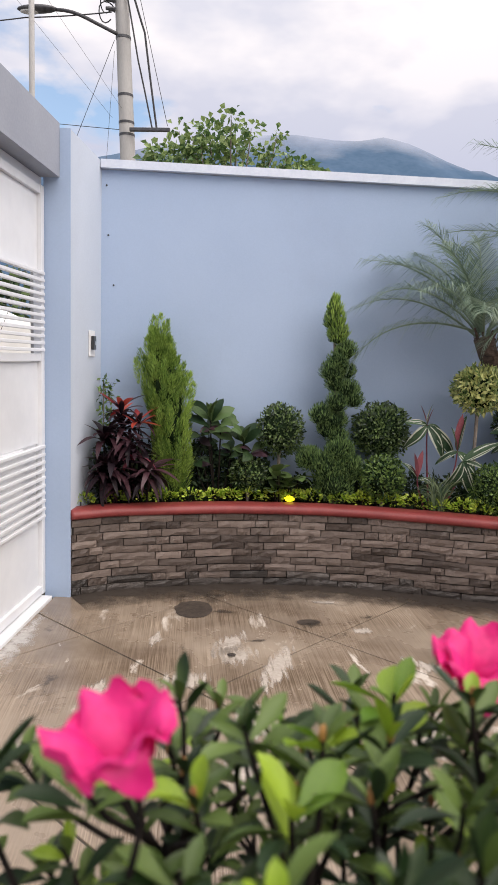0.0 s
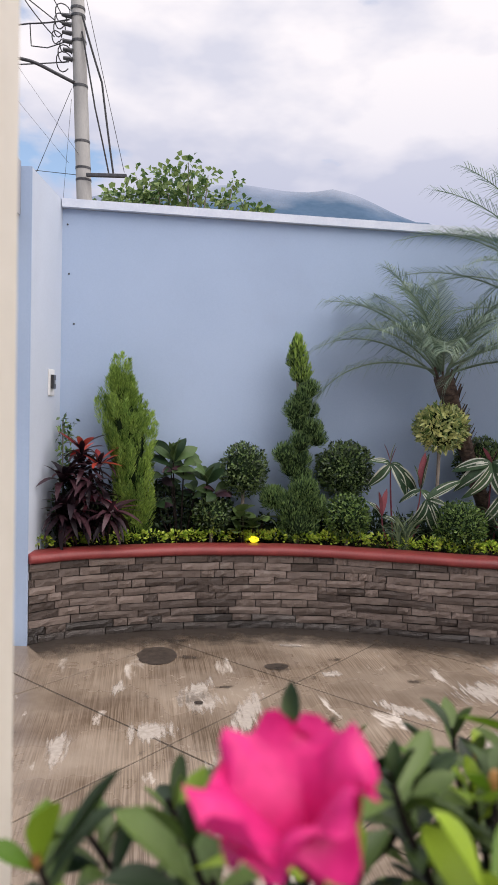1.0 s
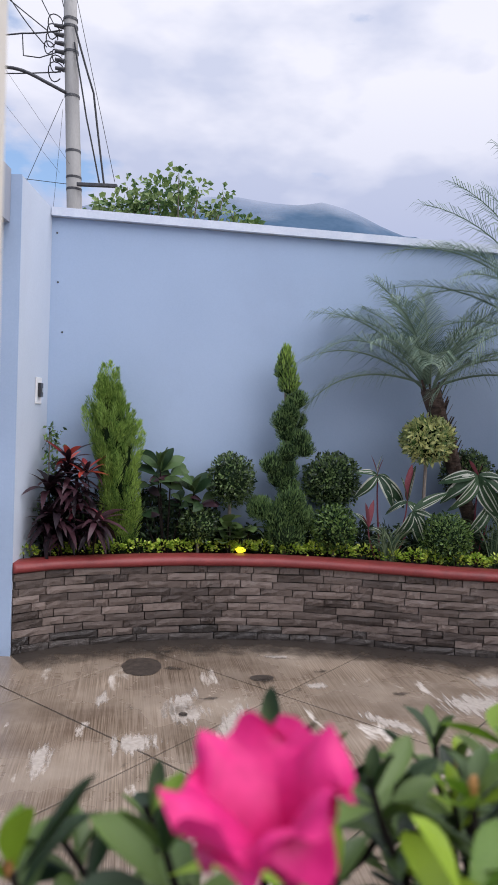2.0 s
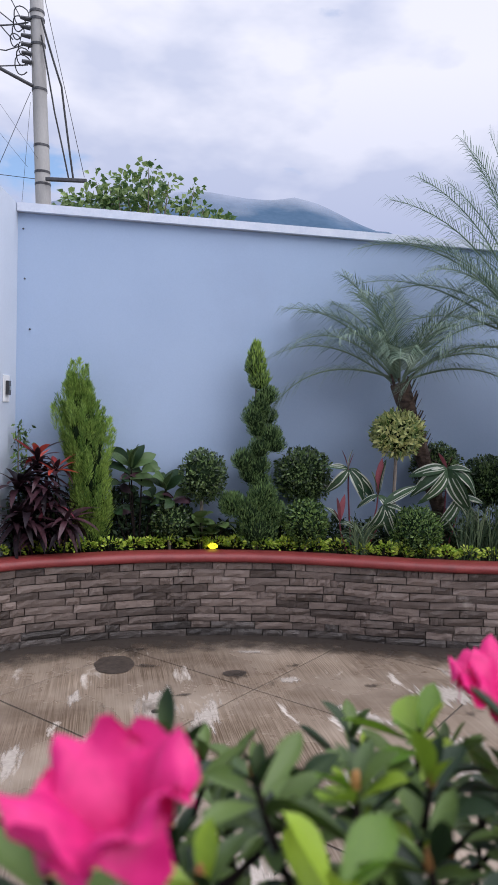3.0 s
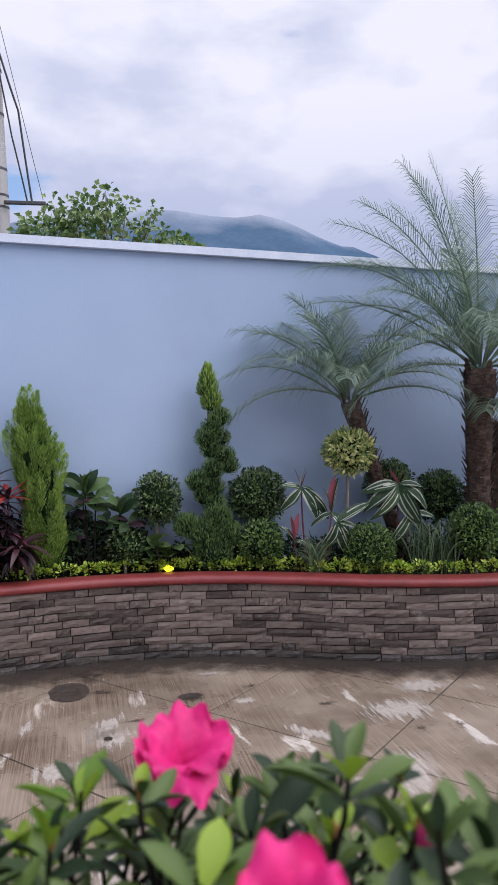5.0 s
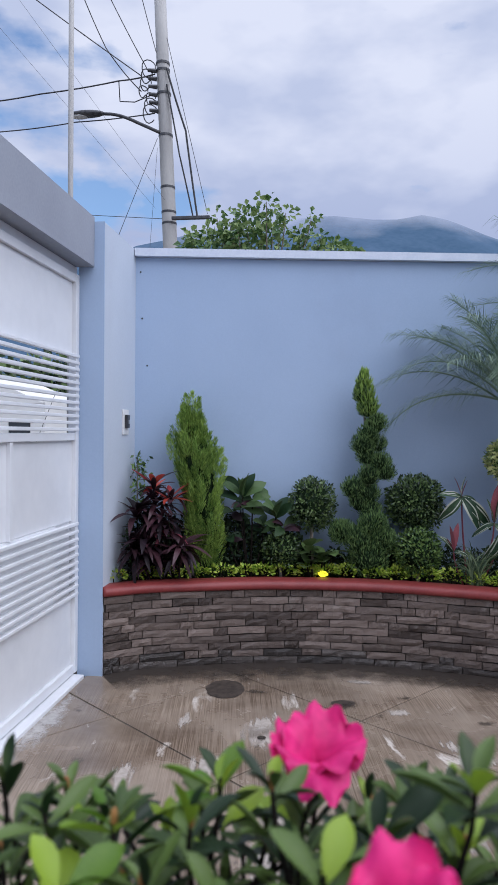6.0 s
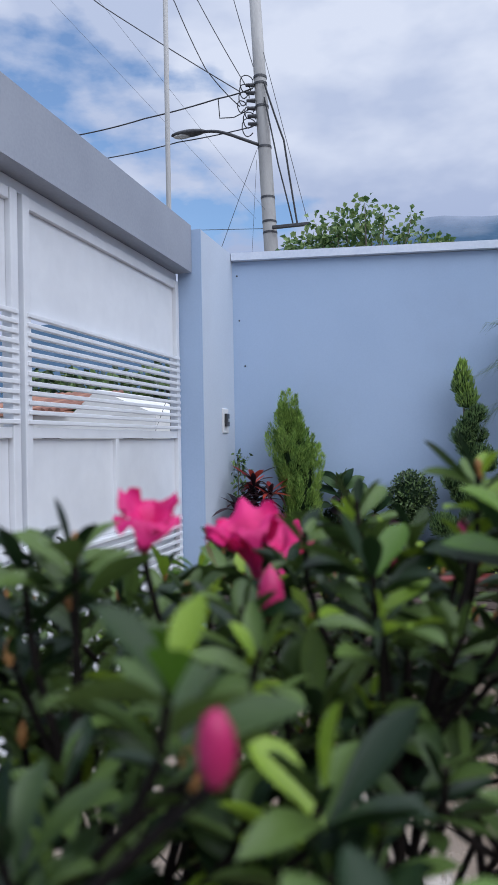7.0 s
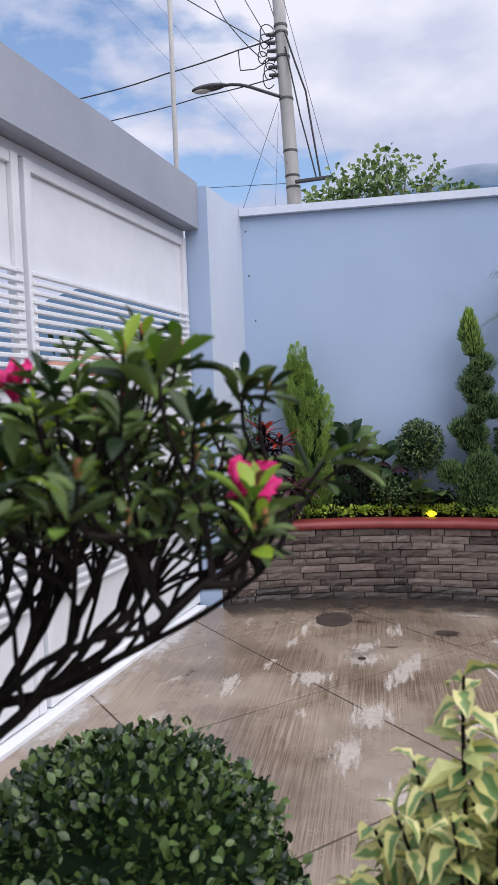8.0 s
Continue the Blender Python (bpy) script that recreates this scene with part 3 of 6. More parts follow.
part("bracket", boxes(((GX + 0.002, 2.585, 0.93), (GX + 0.06, 2.60, 1.05)), bevel=0.002), M_GATE, bolt)
lock = part("padlock", boxes(((GX + 0.035, 2.535, 0.86), (GX + 0.06, 2.585, 0.91)), bevel=0.004), M_BRASS, bolt)
bm = bmesh.new()
tube(bm, [(GX + 0.047, 2.545, 0.91)] + bez((GX + 0.047, 2.545, 0.93), (GX + 0.047, 2.545, 0.965), (GX + 0.047, 2.575, 0.965), (GX + 0.047, 2.575, 0.93), 6) + [(GX + 0.047, 2.575, 0.91)], 0.005, 6)
part("shackle", bm, M_STEEL, lock)
bolt.location.y += 0.08

# doorbell plate on the wall end
bell = thing("doorbell", (-1.212, 4.745, 1.575), "white doorbell plate with black button unit on blue wall", "doorbell")
part("plate", boxes(((-1.2135, 4.675, 1.49), (-1.205, 4.80, 1.66)), bevel=0.003), M_WHITEPLASTIC, bell)
part("button_unit", boxes(((-1.2045, 4.705, 1.535), (-1.185, 4.765, 1.625)), bevel=0.004), M_BLACKPLASTIC, bell)
part("button", boxes(((-1.1845, 4.722, 1.565), (-1.180, 4.748, 1.59)), bevel=0.001), M_STEEL, bell)

# porch post close to the path
post = part("porch_post", boxes(((-0.118, 0.43, 0.0), (-0.05, 0.498, 2.6)), bevel=0.004), M_CREAM)
tagged(post, "cream-painted square steel porch post", "post")

# raised bed under the azalea
bed = thing("raised_bed", (0.4, 0.5, 0), "raised rendered planting bed holding the azalea and clipped shrubs", "planter")
part("bed_wall", boxes(((-0.03, 0.12, -0.005), (1.1, 0.2, 0.56)), ((-0.03, 0.83, -0.005), (1.1, 0.91, 0.56)), ((-0.03, 0.202, -0.005), (0.05, 0.828, 0.56)), ((1.02, 0.202, -0.005), (1.1, 0.828, 0.56)), bevel=0.006), M_BEAM, bed)
part("bed_soil", boxes(((0.052, 0.202, 0.3), (1.018, 0.828, 0.53))), M_SOIL, bed)


# ---- beyond the wall: mountain, tree, street pole, wires, house ----
vs, fs = [], []
RIDGE = [(-900, 60), (-420, 110), (-250, 142), (-170, 164), (-110, 175), (-20, 182), (20, 184), (62, 179), (100, 173), (141, 158), (200, 134), (280, 105), (420, 80), (900, 30)]
NX, NY = 180, 16
for i in range(NX):
    x = -900 + 1800 * i / (NX - 1)
    k = next(j for j in range(len(RIDGE) - 1) if RIDGE[j + 1][0] >= x)
    (x0, z0), (x1, z1) = RIDGE[k], RIDGE[k + 1]
    t = (x - x0) / (x1 - x0)
    top = z0 + (z1 - z0) * (t * t * (3 - 2 * t) * 0.4 + t * 0.6)
    for j in range(NY):
        s = j / (NY - 1)
        hill = top * s ** 0.8 + 6 * s * noise.noise(Vector((x * 0.02, s * 4, 1))) + 2.4 * s * noise.noise(Vector((x * 0.25, s * 9, 5)))
        vs.append((x, 380 + 220 * s, hill - 0.5))
for i in range(NX - 1):
    for j in range(NY - 1):
        a = i * NY + j
        fs.append((a, a + NY, a + NY + 1, a + 1))
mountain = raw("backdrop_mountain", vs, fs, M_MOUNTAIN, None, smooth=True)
tagged(mountain, "distant forested mountain ridge, haze put into its blue colour, summit faded out", "mountain", kind="structure")

rng = random.Random(5)
tree = thing("street_tree", (-0.95, 11.6, 0), "leafy green broadleaf tree behind the blue wall", "tree")
bm = bmesh.new()
tube(bm, [(-0.95, 11.6, -0.02), (-0.93, 11.6, 1.5), (-0.98, 11.62, 2.8), (-0.95, 11.6, 3.4)], [0.12, 0.10, 0.085, 0.07], 10)
part("trunk", bm, M_STEM, tree, smooth=True)
crown = Leaves()
TIPS = [(-2.40, 4.72), (-2.18, 4.88), (-1.95, 4.98), (-1.77, 5.18), (-1.55, 5.08), (-1.31, 5.2), (-1.12, 5.22), (-0.95, 5.35), (-0.8, 5.24), (-0.64, 5.15), (-0.44, 5.0), (-0.27, 5.2), (-0.42, 4.84), (-0.1, 4.76), (0.1, 4.66), (0.37, 4.46),
        (0.22, 4.5), (-2.2, 4.5), (-1.7, 4.8), (-1.4, 4.9), (-1.15, 4.95), (-2.0, 4.6), (-0.9, 5.05), (-1.9, 4.4)]
for tx, tz in TIPS:
    tip = Vector((tx, 11.6 + rng.uniform(-0.5, 0.4), tz - 0.22))
    pts = bez((-0.95, 11.6, 3.3), (-0.95 + 0.35 * (tip.x + 0.95), 11.6, 3.8), (tip.x - 0.12 * (tip.x + 0.95), tip.y, tip.z - 0.6), tip, 7)
    b = bmesh.new()
    tube(b, pts, [0.028 - 0.0032 * i for i in range(8)], 5)
    part("limb", b, M_STEM, tree)
    bare = -1.2 < tx < 0.0
    for p in pts[6 if bare else 5:]:
        for q in range(24 if bare else 26):
            d = rnd_dir(rng, -0.6)
            size = rng.uniform(0.075, 0.135)
            crown.add(p + d * rng.uniform(0.02, 0.17), (d + Vector((0, 0, -0.2))), size, size * 0.8, up=rnd_dir(rng, 0.0), droop=0.2)
for cx, cz, rx, rz, n in ((-1.85, 4.55, 0.62, 0.3, 330), (-1.25, 4.95, 0.35, 0.2, 90), (0.15, 4.42, 0.35, 0.18, 110)):
    for k in range(n):
        d = rnd_dir(rng, -0.8) * rng.uniform(0.4, 1.0)
        size = rng.uniform(0.08, 0.15)
        crown.add((cx + rx * d.x, 11.6 + 0.6 * d.y, cz + rz * d.z), d + Vector((0, 0, rng.uniform(-0.4, 0.3))), size, size * 0.78, up=rnd_dir(rng, 0.0), droop=0.2)
crown.make("crown", M_TREE, tree)

PY = 15.05
pole = thing("utility_pole", (-3.2, PY, 0), "tall weathered concrete utility pole with street lamp", "utility pole")


def pole_x(z):
    return -3.46 - 0.049 * (z - 6.1)


bm = bmesh.new()
tube(bm, [(pole_x(z), PY, z) for z in (-0.02, 3, 6, 9, 12.6)], [0.185, 0.172, 0.155, 0.138, 0.118], 16)
part("shaft", bm, M_POLE, pole, smooth=True)
for z in (5.98, 6.22, 6.75, 7.86, 8.75, 9.25, 9.4):
    bm = bmesh.new()
    tube(bm, [(pole_x(z), PY, z - 0.025), (pole_x(z), PY, z + 0.025)], 0.178 - 0.003 * z, 14)
    part("clamp_band", bm, M_DARKMETAL, pole)
part("crossarm", boxes(((-3.35, PY - 0.25, 6.00), (-2.53, PY - 0.17, 6.07)), bevel=0.01), M_DARKMETAL, pole)
arm = bmesh.new()
tube(arm, [(pole_x(7.9) - 0.1, PY - 0.1, 7.9)] + bez((-3.9, PY - 0.1, 8.02), (-4.3, PY - 0.1, 8.2), (-4.5, PY - 0.1, 8.36), (-4.95, PY - 0.1, 8.36), 6), 0.035, 8)
part("lamp_arm", arm, M_DARKMETAL, pole, smooth=True)
head = bmesh.new()
blob(head, (-5.28, PY - 0.1, 8.37), (0.42, 0.13, 0.075), rough=0.0, seg=16)
head = part("lamp_head", head, M_DARKMETAL, pole, "flat dark street lamp head", smooth=True)
bm = bmesh.new()
blob(bm, (-5.42, PY - 0.1, 8.325), (0.22, 0.1, 0.05), rough=0.0, seg=12)
part("lens", bm, M_LENS, head, smooth=True)
for k in range(6):
    z = 8.35 + 0.17 * k
    bm = bmesh.new()
    tube(bm, [(pole_x(z) - 0.12, PY - 0.12, z), (pole_x(z) - 0.3, PY - 0.14, z + 0.02)], [0.05, 0.035], 8)
    part("insulator", bm, M_DARKMETAL, pole)
rng = random.Random(8)
for k in range(7):
    z = 8.3 + 0.16 * k
    c = Vector((pole_x(z) - rng.uniform(0.25, 0.42), PY - 0.12, z))
    r = rng.uniform(0.10, 0.2)
    bm = bmesh.new()
    tube(bm, [c + Vector((r * math.cos(a) * 0.8, 0.05 * math.sin(2 * a), r * math.sin(a))) for a in [2 * math.pi * i / 14 for i in range(13)]], 0.012, 5)
    part("cable_loop", bm, M_CABLE, pole)


def wire(pts, radius, sag=0.0):
    bm = bmesh.new()
    P = [Vector(p) for p in pts]
    out = []
    for a, b in zip(P, P[1:]):
        out += [a.lerp(b, i / 6) - Vector((0, 0, sag * 4 * (i / 6) * (1 - i / 6))) for i in range(6)]
    out.append(P[-1])
    tube(bm, out, radius * 0.75, 5)
    w = part("overhead_wire", bm, M_CABLE)
    return tagged(w, "thin dark overhead cable strung to the utility pole", "cable", "overhead wires")


wire([(-13, 13, 16.9), (-3.75, 15.0, 6.31)], 0.0042)
wire([(-11.5, 13, 17.3), (-3.52, 14.9, 6.45)], 0.0042)
wire([(-11.0, 13.5, 14.5), (-7.37, 15.0, 11.64), (-4.05, 14.9, 9.1)], 0.016, 0.02)
wire([(-7.6, 14, 15.9), (-5.57, 15.0, 11.39), (-4.87, 15.0, 9.79), (-4.05, 14.9, 8.77)], 0.016, 0.05)
wire([(-7.5, 14, 16.0), (-5.01, 15.0, 11.31), (-3.91, 14.9, 9.21)], 0.014, 0.03)
wire([(-5.5, 14, 15.9), (-4.18, 15.0, 11.19), (-3.73, 14.9, 9.58)], 0.012, 0.02)
wire([(-3.69, 14.9, 7.76), (-6.87, 14.9, 0.05)], 0.008)
wire([(-3.69, 14.9, 7.56), (-4.2, 14.9, 0.3)], 0.005)
wire([(-3.5, 14.9, 9.22), (-3.08, 14.9, 7.9), (-2.81, 14.88, 6.06)], 0.030, 0.03)
wire([(-3.5, 14.9, 8.89), (-3.21, 14.9, 7.39), (-2.9, 14.88, 6.06)], 0.024, -0.02)
wire([(-3.5, 14.9, 9.87), (-2.59, 14.88, 6.12)], 0.009)
wire([(-14, 14.5, 8.3), (-7.89, 15.0, 8.74), (-6.35, 15.0, 8.88), (-4.58, 15.0, 9.07), (-3.75, 14.9, 9.12)], 0.022, 0.02)
wire([(-14, 14.5, 7.6), (-7.21, 15.0, 8.1), (-5.54, 15.0, 8.23), (-3.75, 14.9, 8.29)], 0.018, 0.02)
wire([(-4.58, 15.0, 9.07), (-4.55, 15.0, 8.63), (-4.22, 15.0, 8.60), (-3.8, 14.9, 8.69)], 0.016)
wire([(-14, 15, 6.9), (-3.59, 15.0, 6.08)], 0.009)
mast = bmesh.new()
tube(mast, [(-1.55, 4.6, -0.03), (-1.55, 4.6, 6.4)], 0.0175, 10)
tagged(part("thin_mast", mast, M_POLE, smooth=True), "slim galvanised steel mast standing behind the gate beam", "mast")

# street house seen between the slats
house = thing("street_house", (-8.6, 19.5, 0), "small white rendered house with clay tile roof across the street", "house")
hw = bmesh.new()
box(hw, (-13.5, 18.2, -0.03), (-7.6, 22, 2.3))
part("wall", hw, M_RENDER, house)
gb = bmesh.new()
v = [gb.verts.new(p) for p in ((-10.3, 18.19, 2.25), (-7.6, 18.19, 2.25), (-9.4, 18.19, 3.0), (-10.3, 22, 2.25), (-7.6, 22, 2.25), (-9.4, 22, 3.0))]
for q in ((0, 1, 2), (3, 5, 4), (0, 2, 5, 3), (1, 4, 5, 2), (0, 3, 4, 1)):
    gb.faces.new([v[i] for i in q])
part("gable", gb, M_RENDER, house)
roof = part("roof", boxes(((-13.9, 18.0, 2.31), (-10.35, 22.2, 2.41))), M_ROOFTILE, house)
for k in range(14):
    b = bmesh.new()
    x = -13.8 + k * 0.25
    tube(b, [(x, 18.0, 2.42), (x, 22.1, 3.2)], 0.09, 6)
    part("roof_tile", b, M_ROOFTILE, roof)
for x in (-12.2, -11.2, -8.6):
    part("window", boxes(((x, 18.165, 1.0), (x + 0.6, 18.195, 1.8))), M_GLASSDARK, house)
prism_wall("street_wall", [(-6.85, 17.6), (-2.2, 17.6), (-2.2, 17.75), (-6.85, 17.75)], -0.03, 1.15, M_RENDER, "low white street wall beyond the gate")
rng = random.Random(21)
woods = Leaves()
for k in range(3400):
    x = rng.uniform(-16, -3.6)
    top = 4.3 + 0.7 * noise.noise(Vector((x * 0.5, 0, 2)))
    p = Vector((x, rng.uniform(23.0, 26.5), top * rng.random() ** 0.7))
    s = rng.uniform(0.25, 0.5)
    woods.add(p, rnd_dir(rng), s, s * 0.8, up=rnd_dir(rng))
hedge = woods.make("far_trees", M_BOX, None)
tagged(hedge, "dark green trees beyond the street", "trees", kind="stuff")


# ---- plants of the long planter ----
SOIL = 0.5


def leaf_mesh(name, mat, w, droop, n=6, fold=0.12, peak=1.0, wave=0.0):
    """A unit leaf along +y, its root at the origin."""
    me = bpy.data.meshes.new(name)
    v, f = [], []
    for i in range(n + 1):
        t = i / n
        half = 0.5 * w * (max(math.sin(math.pi * t ** peak), 0.0) ** 0.8) + (0.01 if i < n else 0.002)
        z = -droop * t * t + 0.25 * droop * t
        y = t * (1 - 0.25 * droop * t)
        wv = wave * math.sin(t * 14)
        v += [(-half, y, z + fold * half * 2 + wv), (0, y, z), (half, y, z + fold * half * 2 - wv)]
    for i in range(n):
        a = i * 3
        f += [(a, a + 1, a + 4, a + 3), (a + 1, a + 2, a + 5, a + 4)]
    me.from_pydata(v, [], f)
    me.materials.append(mat)
    me.shade_smooth()
    return me


def margin_leaf(name, inner, outer, w, droop, n=7, fold=0.14, wave=0.0, rim=0.55):
    """A unit leaf with a middle of one colour and margins of another."""
    me = bpy.data.meshes.new(name)
    v, f, slots = [], [], []
    for i in range(n + 1):
        t = i / n
        half = 0.5 * w * (max(math.sin(math.pi * t ** 0.85), 0.0) ** 0.75) + (0.01 if i < n else 0.002)
        z = -droop * t * t + 0.25 * droop * t
        y = t * (1 - 0.25 * droop * t)
        wv = wave * math.sin(t * 13)
        mid = half * rim * (0.8 + 0.35 * math.sin(i * 2.7 + w * 30))
        v += [(-half, y, z + fold * half * 2 + wv), (-mid, y, z + fold * mid * 2), (0, y, z), (mid, y, z + fold * mid * 2), (half, y, z + fold * half * 2 - wv)]
    for i in range(n):
        for k in range(4):
            a = i * 5 + k
            f.append((a, a + 1, a + 6, a + 5))
            slots.append(1 if k in (0, 3) else 0)
    me.from_pydata(v, [], f)
    me.materials.append(inner)
    me.materials.append(outer)
    for poly, s in zip(me.polygons, slots):
        poly.material_index = s
    me.shade_smooth()
    return me


def leaf_pose(base, way, size, twist=0.0):
    y = Vector(way).normalized()
    x = y.cross(Vector((0, 0, 1)))
    x = x.normalized() if x.length > 1e-3 else Vector((1, 0, 0))
    z = x.cross(y)
    m = Matrix((x, y, z)).transposed().to_4x4()
    return Matrix.Translation(base) @ m @ Matrix.Rotation(twist, 4, "Y") @ Matrix.Scale(size, 4)


def clipped_ball(name, centre, r, mat, label, count=None, leaf=0.022, stem=True, squash=1.0, group="clipped balls", category="shrub", ratio=0.55):
    rng = random.Random(int(centre[0] * 1000 + centre[2] * 77))
    c = Vector(centre)
    t = thing(name, (c.x, c.y, SOIL), label, category, group)
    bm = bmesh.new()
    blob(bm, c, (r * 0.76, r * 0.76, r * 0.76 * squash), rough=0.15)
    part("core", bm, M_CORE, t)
    lv = Leaves()
    for k in range(count or int(2300 * (r / 0.17) ** 2)):
        d = rnd_dir(rng)
        bump = 1 + 0.10 * noise.noise(d * 3.2 + c * 5) + 0.05 * noise.noise(d * 9 + c)
        p = c + Vector((d.x, d.y, d.z * squash)) * r * bump * rng.uniform(0.76, 1.0)
        way = d * 0.7 + rnd_dir(rng) * 0.8 + Vector((0, 0, 0.35))
        s = leaf * rng.uniform(0.7, 1.3)
        lv.add(p, way, s, s * ratio, up=d)
    lv.make("foliage", mat, t, keep=True)
    if stem:
        b = bmesh.new()
        tube(b, [(c.x + 0.004, c.y, SOIL - 0.02), (c.x - 0.006, c.y, (SOIL + c.z) / 2), (c.x, c.y, c.z)], [0.014, 0.012, 0.012], 8)
        part("stem", b, M_STEM, t)
    return t


BALLS = [
    ("boxwood_ball", (0.048, 4.99, 1.022), 0.156, M_BOX, "clipped dark boxwood ball on a short stem", 0.021),
    ("boxwood_ball", (-0.163, 4.93, 0.715), 0.122, M_BOX, "low dark clipped boxwood ball near the coping", 0.02),
    ("boxwood_ball", (0.747, 5.08, 1.03), 0.192, M_BOX, "broad dark clipped boxwood ball on twiggy stems", 0.022),
    ("boxwood_ball", (0.755, 4.93, 0.725), 0.152, M_BOXL, "low round clipped green boxwood ball", 0.02),
    ("boxwood_ball", (1.488, 4.82, 0.69), 0.168, M_BOXL, "low round clipped green boxwood ball", 0.02),
    ("boxwood_ball", (1.74, 5.24, 1.10), 0.17, M_BOX, "dark clipped boxwood ball close to the wall", 0.022),
    ("boxwood_ball", (2.14, 5.28, 1.0), 0.185, M_BOX, "dark clipped boxwood ball close to the wall", 0.022),
    ("boxwood_ball", (2.23, 4.80, 0.81), 0.175, M_BOXL, "yellow-green clipped ball shrub beside the palm", 0.024),
    ("boxwood_ball", (3.0, 5.1, 0.78), 0.18, M_BOX, "dark clipped boxwood ball", 0.022),
]
for name, c, r, mat, label, leaf in BALLS:
    clipped_ball(name, c, r * 1.05, mat, label, leaf=leaf * 1.15, squash=1.14 if c[0] == 0.048 else 1.0)
lolly = clipped_ball("lollipop_shrub", (1.368, 4.95, 1.342), 0.170, M_VARIEG, "cream-variegated lollipop shrub on a slim pale stem", leaf=0.043, count=1700, squash=0.9, group="", category="shrub", ratio=0.42)


def sprays(lv, c, radii, n, rng, size=(0.025, 0.045), lean=0.9, ratio=0.22):
    for k in range(n):
        d = rnd_dir(rng)
        p = Vector((c[0] + d.x * radii[0], c[1] + d.y * radii[1], c[2] + d.z * radii[2])) - d * rng.uniform(0, 0.35) * radii[0]
        way = d * rng.uniform(0.4, 0.9) + Vector((0, 0, lean)) + rnd_dir(rng) * 0.35
        s = rng.uniform(*size)
        lv.add(p, way, s, s * ratio, up=rnd_dir(rng))


# spiral-cut juniper
rng = random.Random(31)
spiral = thing("spiral_topiary", (0.42, 5.02, SOIL), "green spiral-cut juniper topiary with a bushy base", "topiary")
bm = bmesh.new()
tube(bm, [(0.42, 5.03, SOIL - 0.02), (0.425, 5.03, 0.9), (0.42, 5.03, 1.3), (0.39, 5.03, 1.72)], [0.022, 0.02, 0.016, 0.006], 8)
part("trunk", bm, M_STEM, spiral)
HELIX = [(0.392, 0.0, 1.905, 0.022), (0.392, 0.0, 1.845, 0.052), (0.395, 0.0, 1.767, 0.075), (0.418, -0.01, 1.679, 0.076), (0.466, -0.02, 1.581, 0.086), (0.424, -0.03, 1.511, 0.080),
         (0.392, -0.03, 1.432, 0.088), (0.475, -0.01, 1.440, 0.070), (0.418, 0.0, 1.353, 0.080), (0.490, -0.02, 1.315, 0.084), (0.520, -0.02, 1.246, 0.072), (0.430, -0.03, 1.225, 0.086),
         (0.345, -0.03, 1.135, 0.094), (0.428, 0.0, 1.097, 0.092), (0.382, 0.0, 1.037, 0.082), (0.44, 0.0, 0.98, 0.09)]
core, lv = bmesh.new(), Leaves()
for x, dy, z, r in HELIX:
    r, x = r * 0.93, 0.428 + (x - 0.428) * 1.25
    blob(core, (x, 5.03 + dy, z), (r * 0.75, r * 0.75, r * 0.75), seg=9)
    sprays(lv, (x, 5.03 + dy, z), (r * 0.96, r * 0.96, r * 0.9), int(160 + 8200 * r), rng, size=(0.018, 0.036), ratio=0.17)
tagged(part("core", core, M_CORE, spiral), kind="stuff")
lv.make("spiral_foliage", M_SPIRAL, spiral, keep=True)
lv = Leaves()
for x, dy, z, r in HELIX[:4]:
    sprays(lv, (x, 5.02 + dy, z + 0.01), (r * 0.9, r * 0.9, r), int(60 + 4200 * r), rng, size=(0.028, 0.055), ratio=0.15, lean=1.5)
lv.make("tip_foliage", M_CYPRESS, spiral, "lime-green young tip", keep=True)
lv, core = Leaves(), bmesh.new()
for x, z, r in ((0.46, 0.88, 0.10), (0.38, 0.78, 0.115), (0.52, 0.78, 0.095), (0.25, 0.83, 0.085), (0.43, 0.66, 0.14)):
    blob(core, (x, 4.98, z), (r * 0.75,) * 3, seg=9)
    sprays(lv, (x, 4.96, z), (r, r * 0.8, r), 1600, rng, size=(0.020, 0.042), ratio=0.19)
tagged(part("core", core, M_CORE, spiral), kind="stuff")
lv.make("base_foliage", M_SPIRAL, spiral, keep=True)

# lemon cypress: a column of upright plumes
rng = random.Random(12)
cyp = thing("lemon_cypress", (-0.77, 4.84, SOIL), "bright lime lemon cypress with feathery upright plumes", "conifer")
bm = bmesh.new()
tube(bm, [(-0.77, 4.86, SOIL - 0.02), (-0.775, 4.86, 1.1), (-0.80, 4.86, 1.6)], [0.025, 0.018, 0.006], 8)
part("trunk", bm, M_STEM, cyp)
CYP = [(0.52, -0.70, 0.10), (0.80, -0.66, 0.12), (1.10, -0.70, 0.15), (1.30, -0.73, 0.14), (1.45, -0.775, 0.095), (1.58, -0.79, 0.05), (1.70, -0.79, 0.015), (1.80, -0.79, 0.005)]


def cyp_at(z):
    """The axis and the half width of the cypress at a height."""
    k = next(i for i in range(len(CYP) - 1) if CYP[i + 1][0] >= z)
    t = (z - CYP[k][0]) / (CYP[k + 1][0] - CYP[k][0])
    return CYP[k][1] + t * (CYP[k + 1][1] - CYP[k][1]), CYP[k][2] + t * (CYP[k + 1][2] - CYP[k][2])


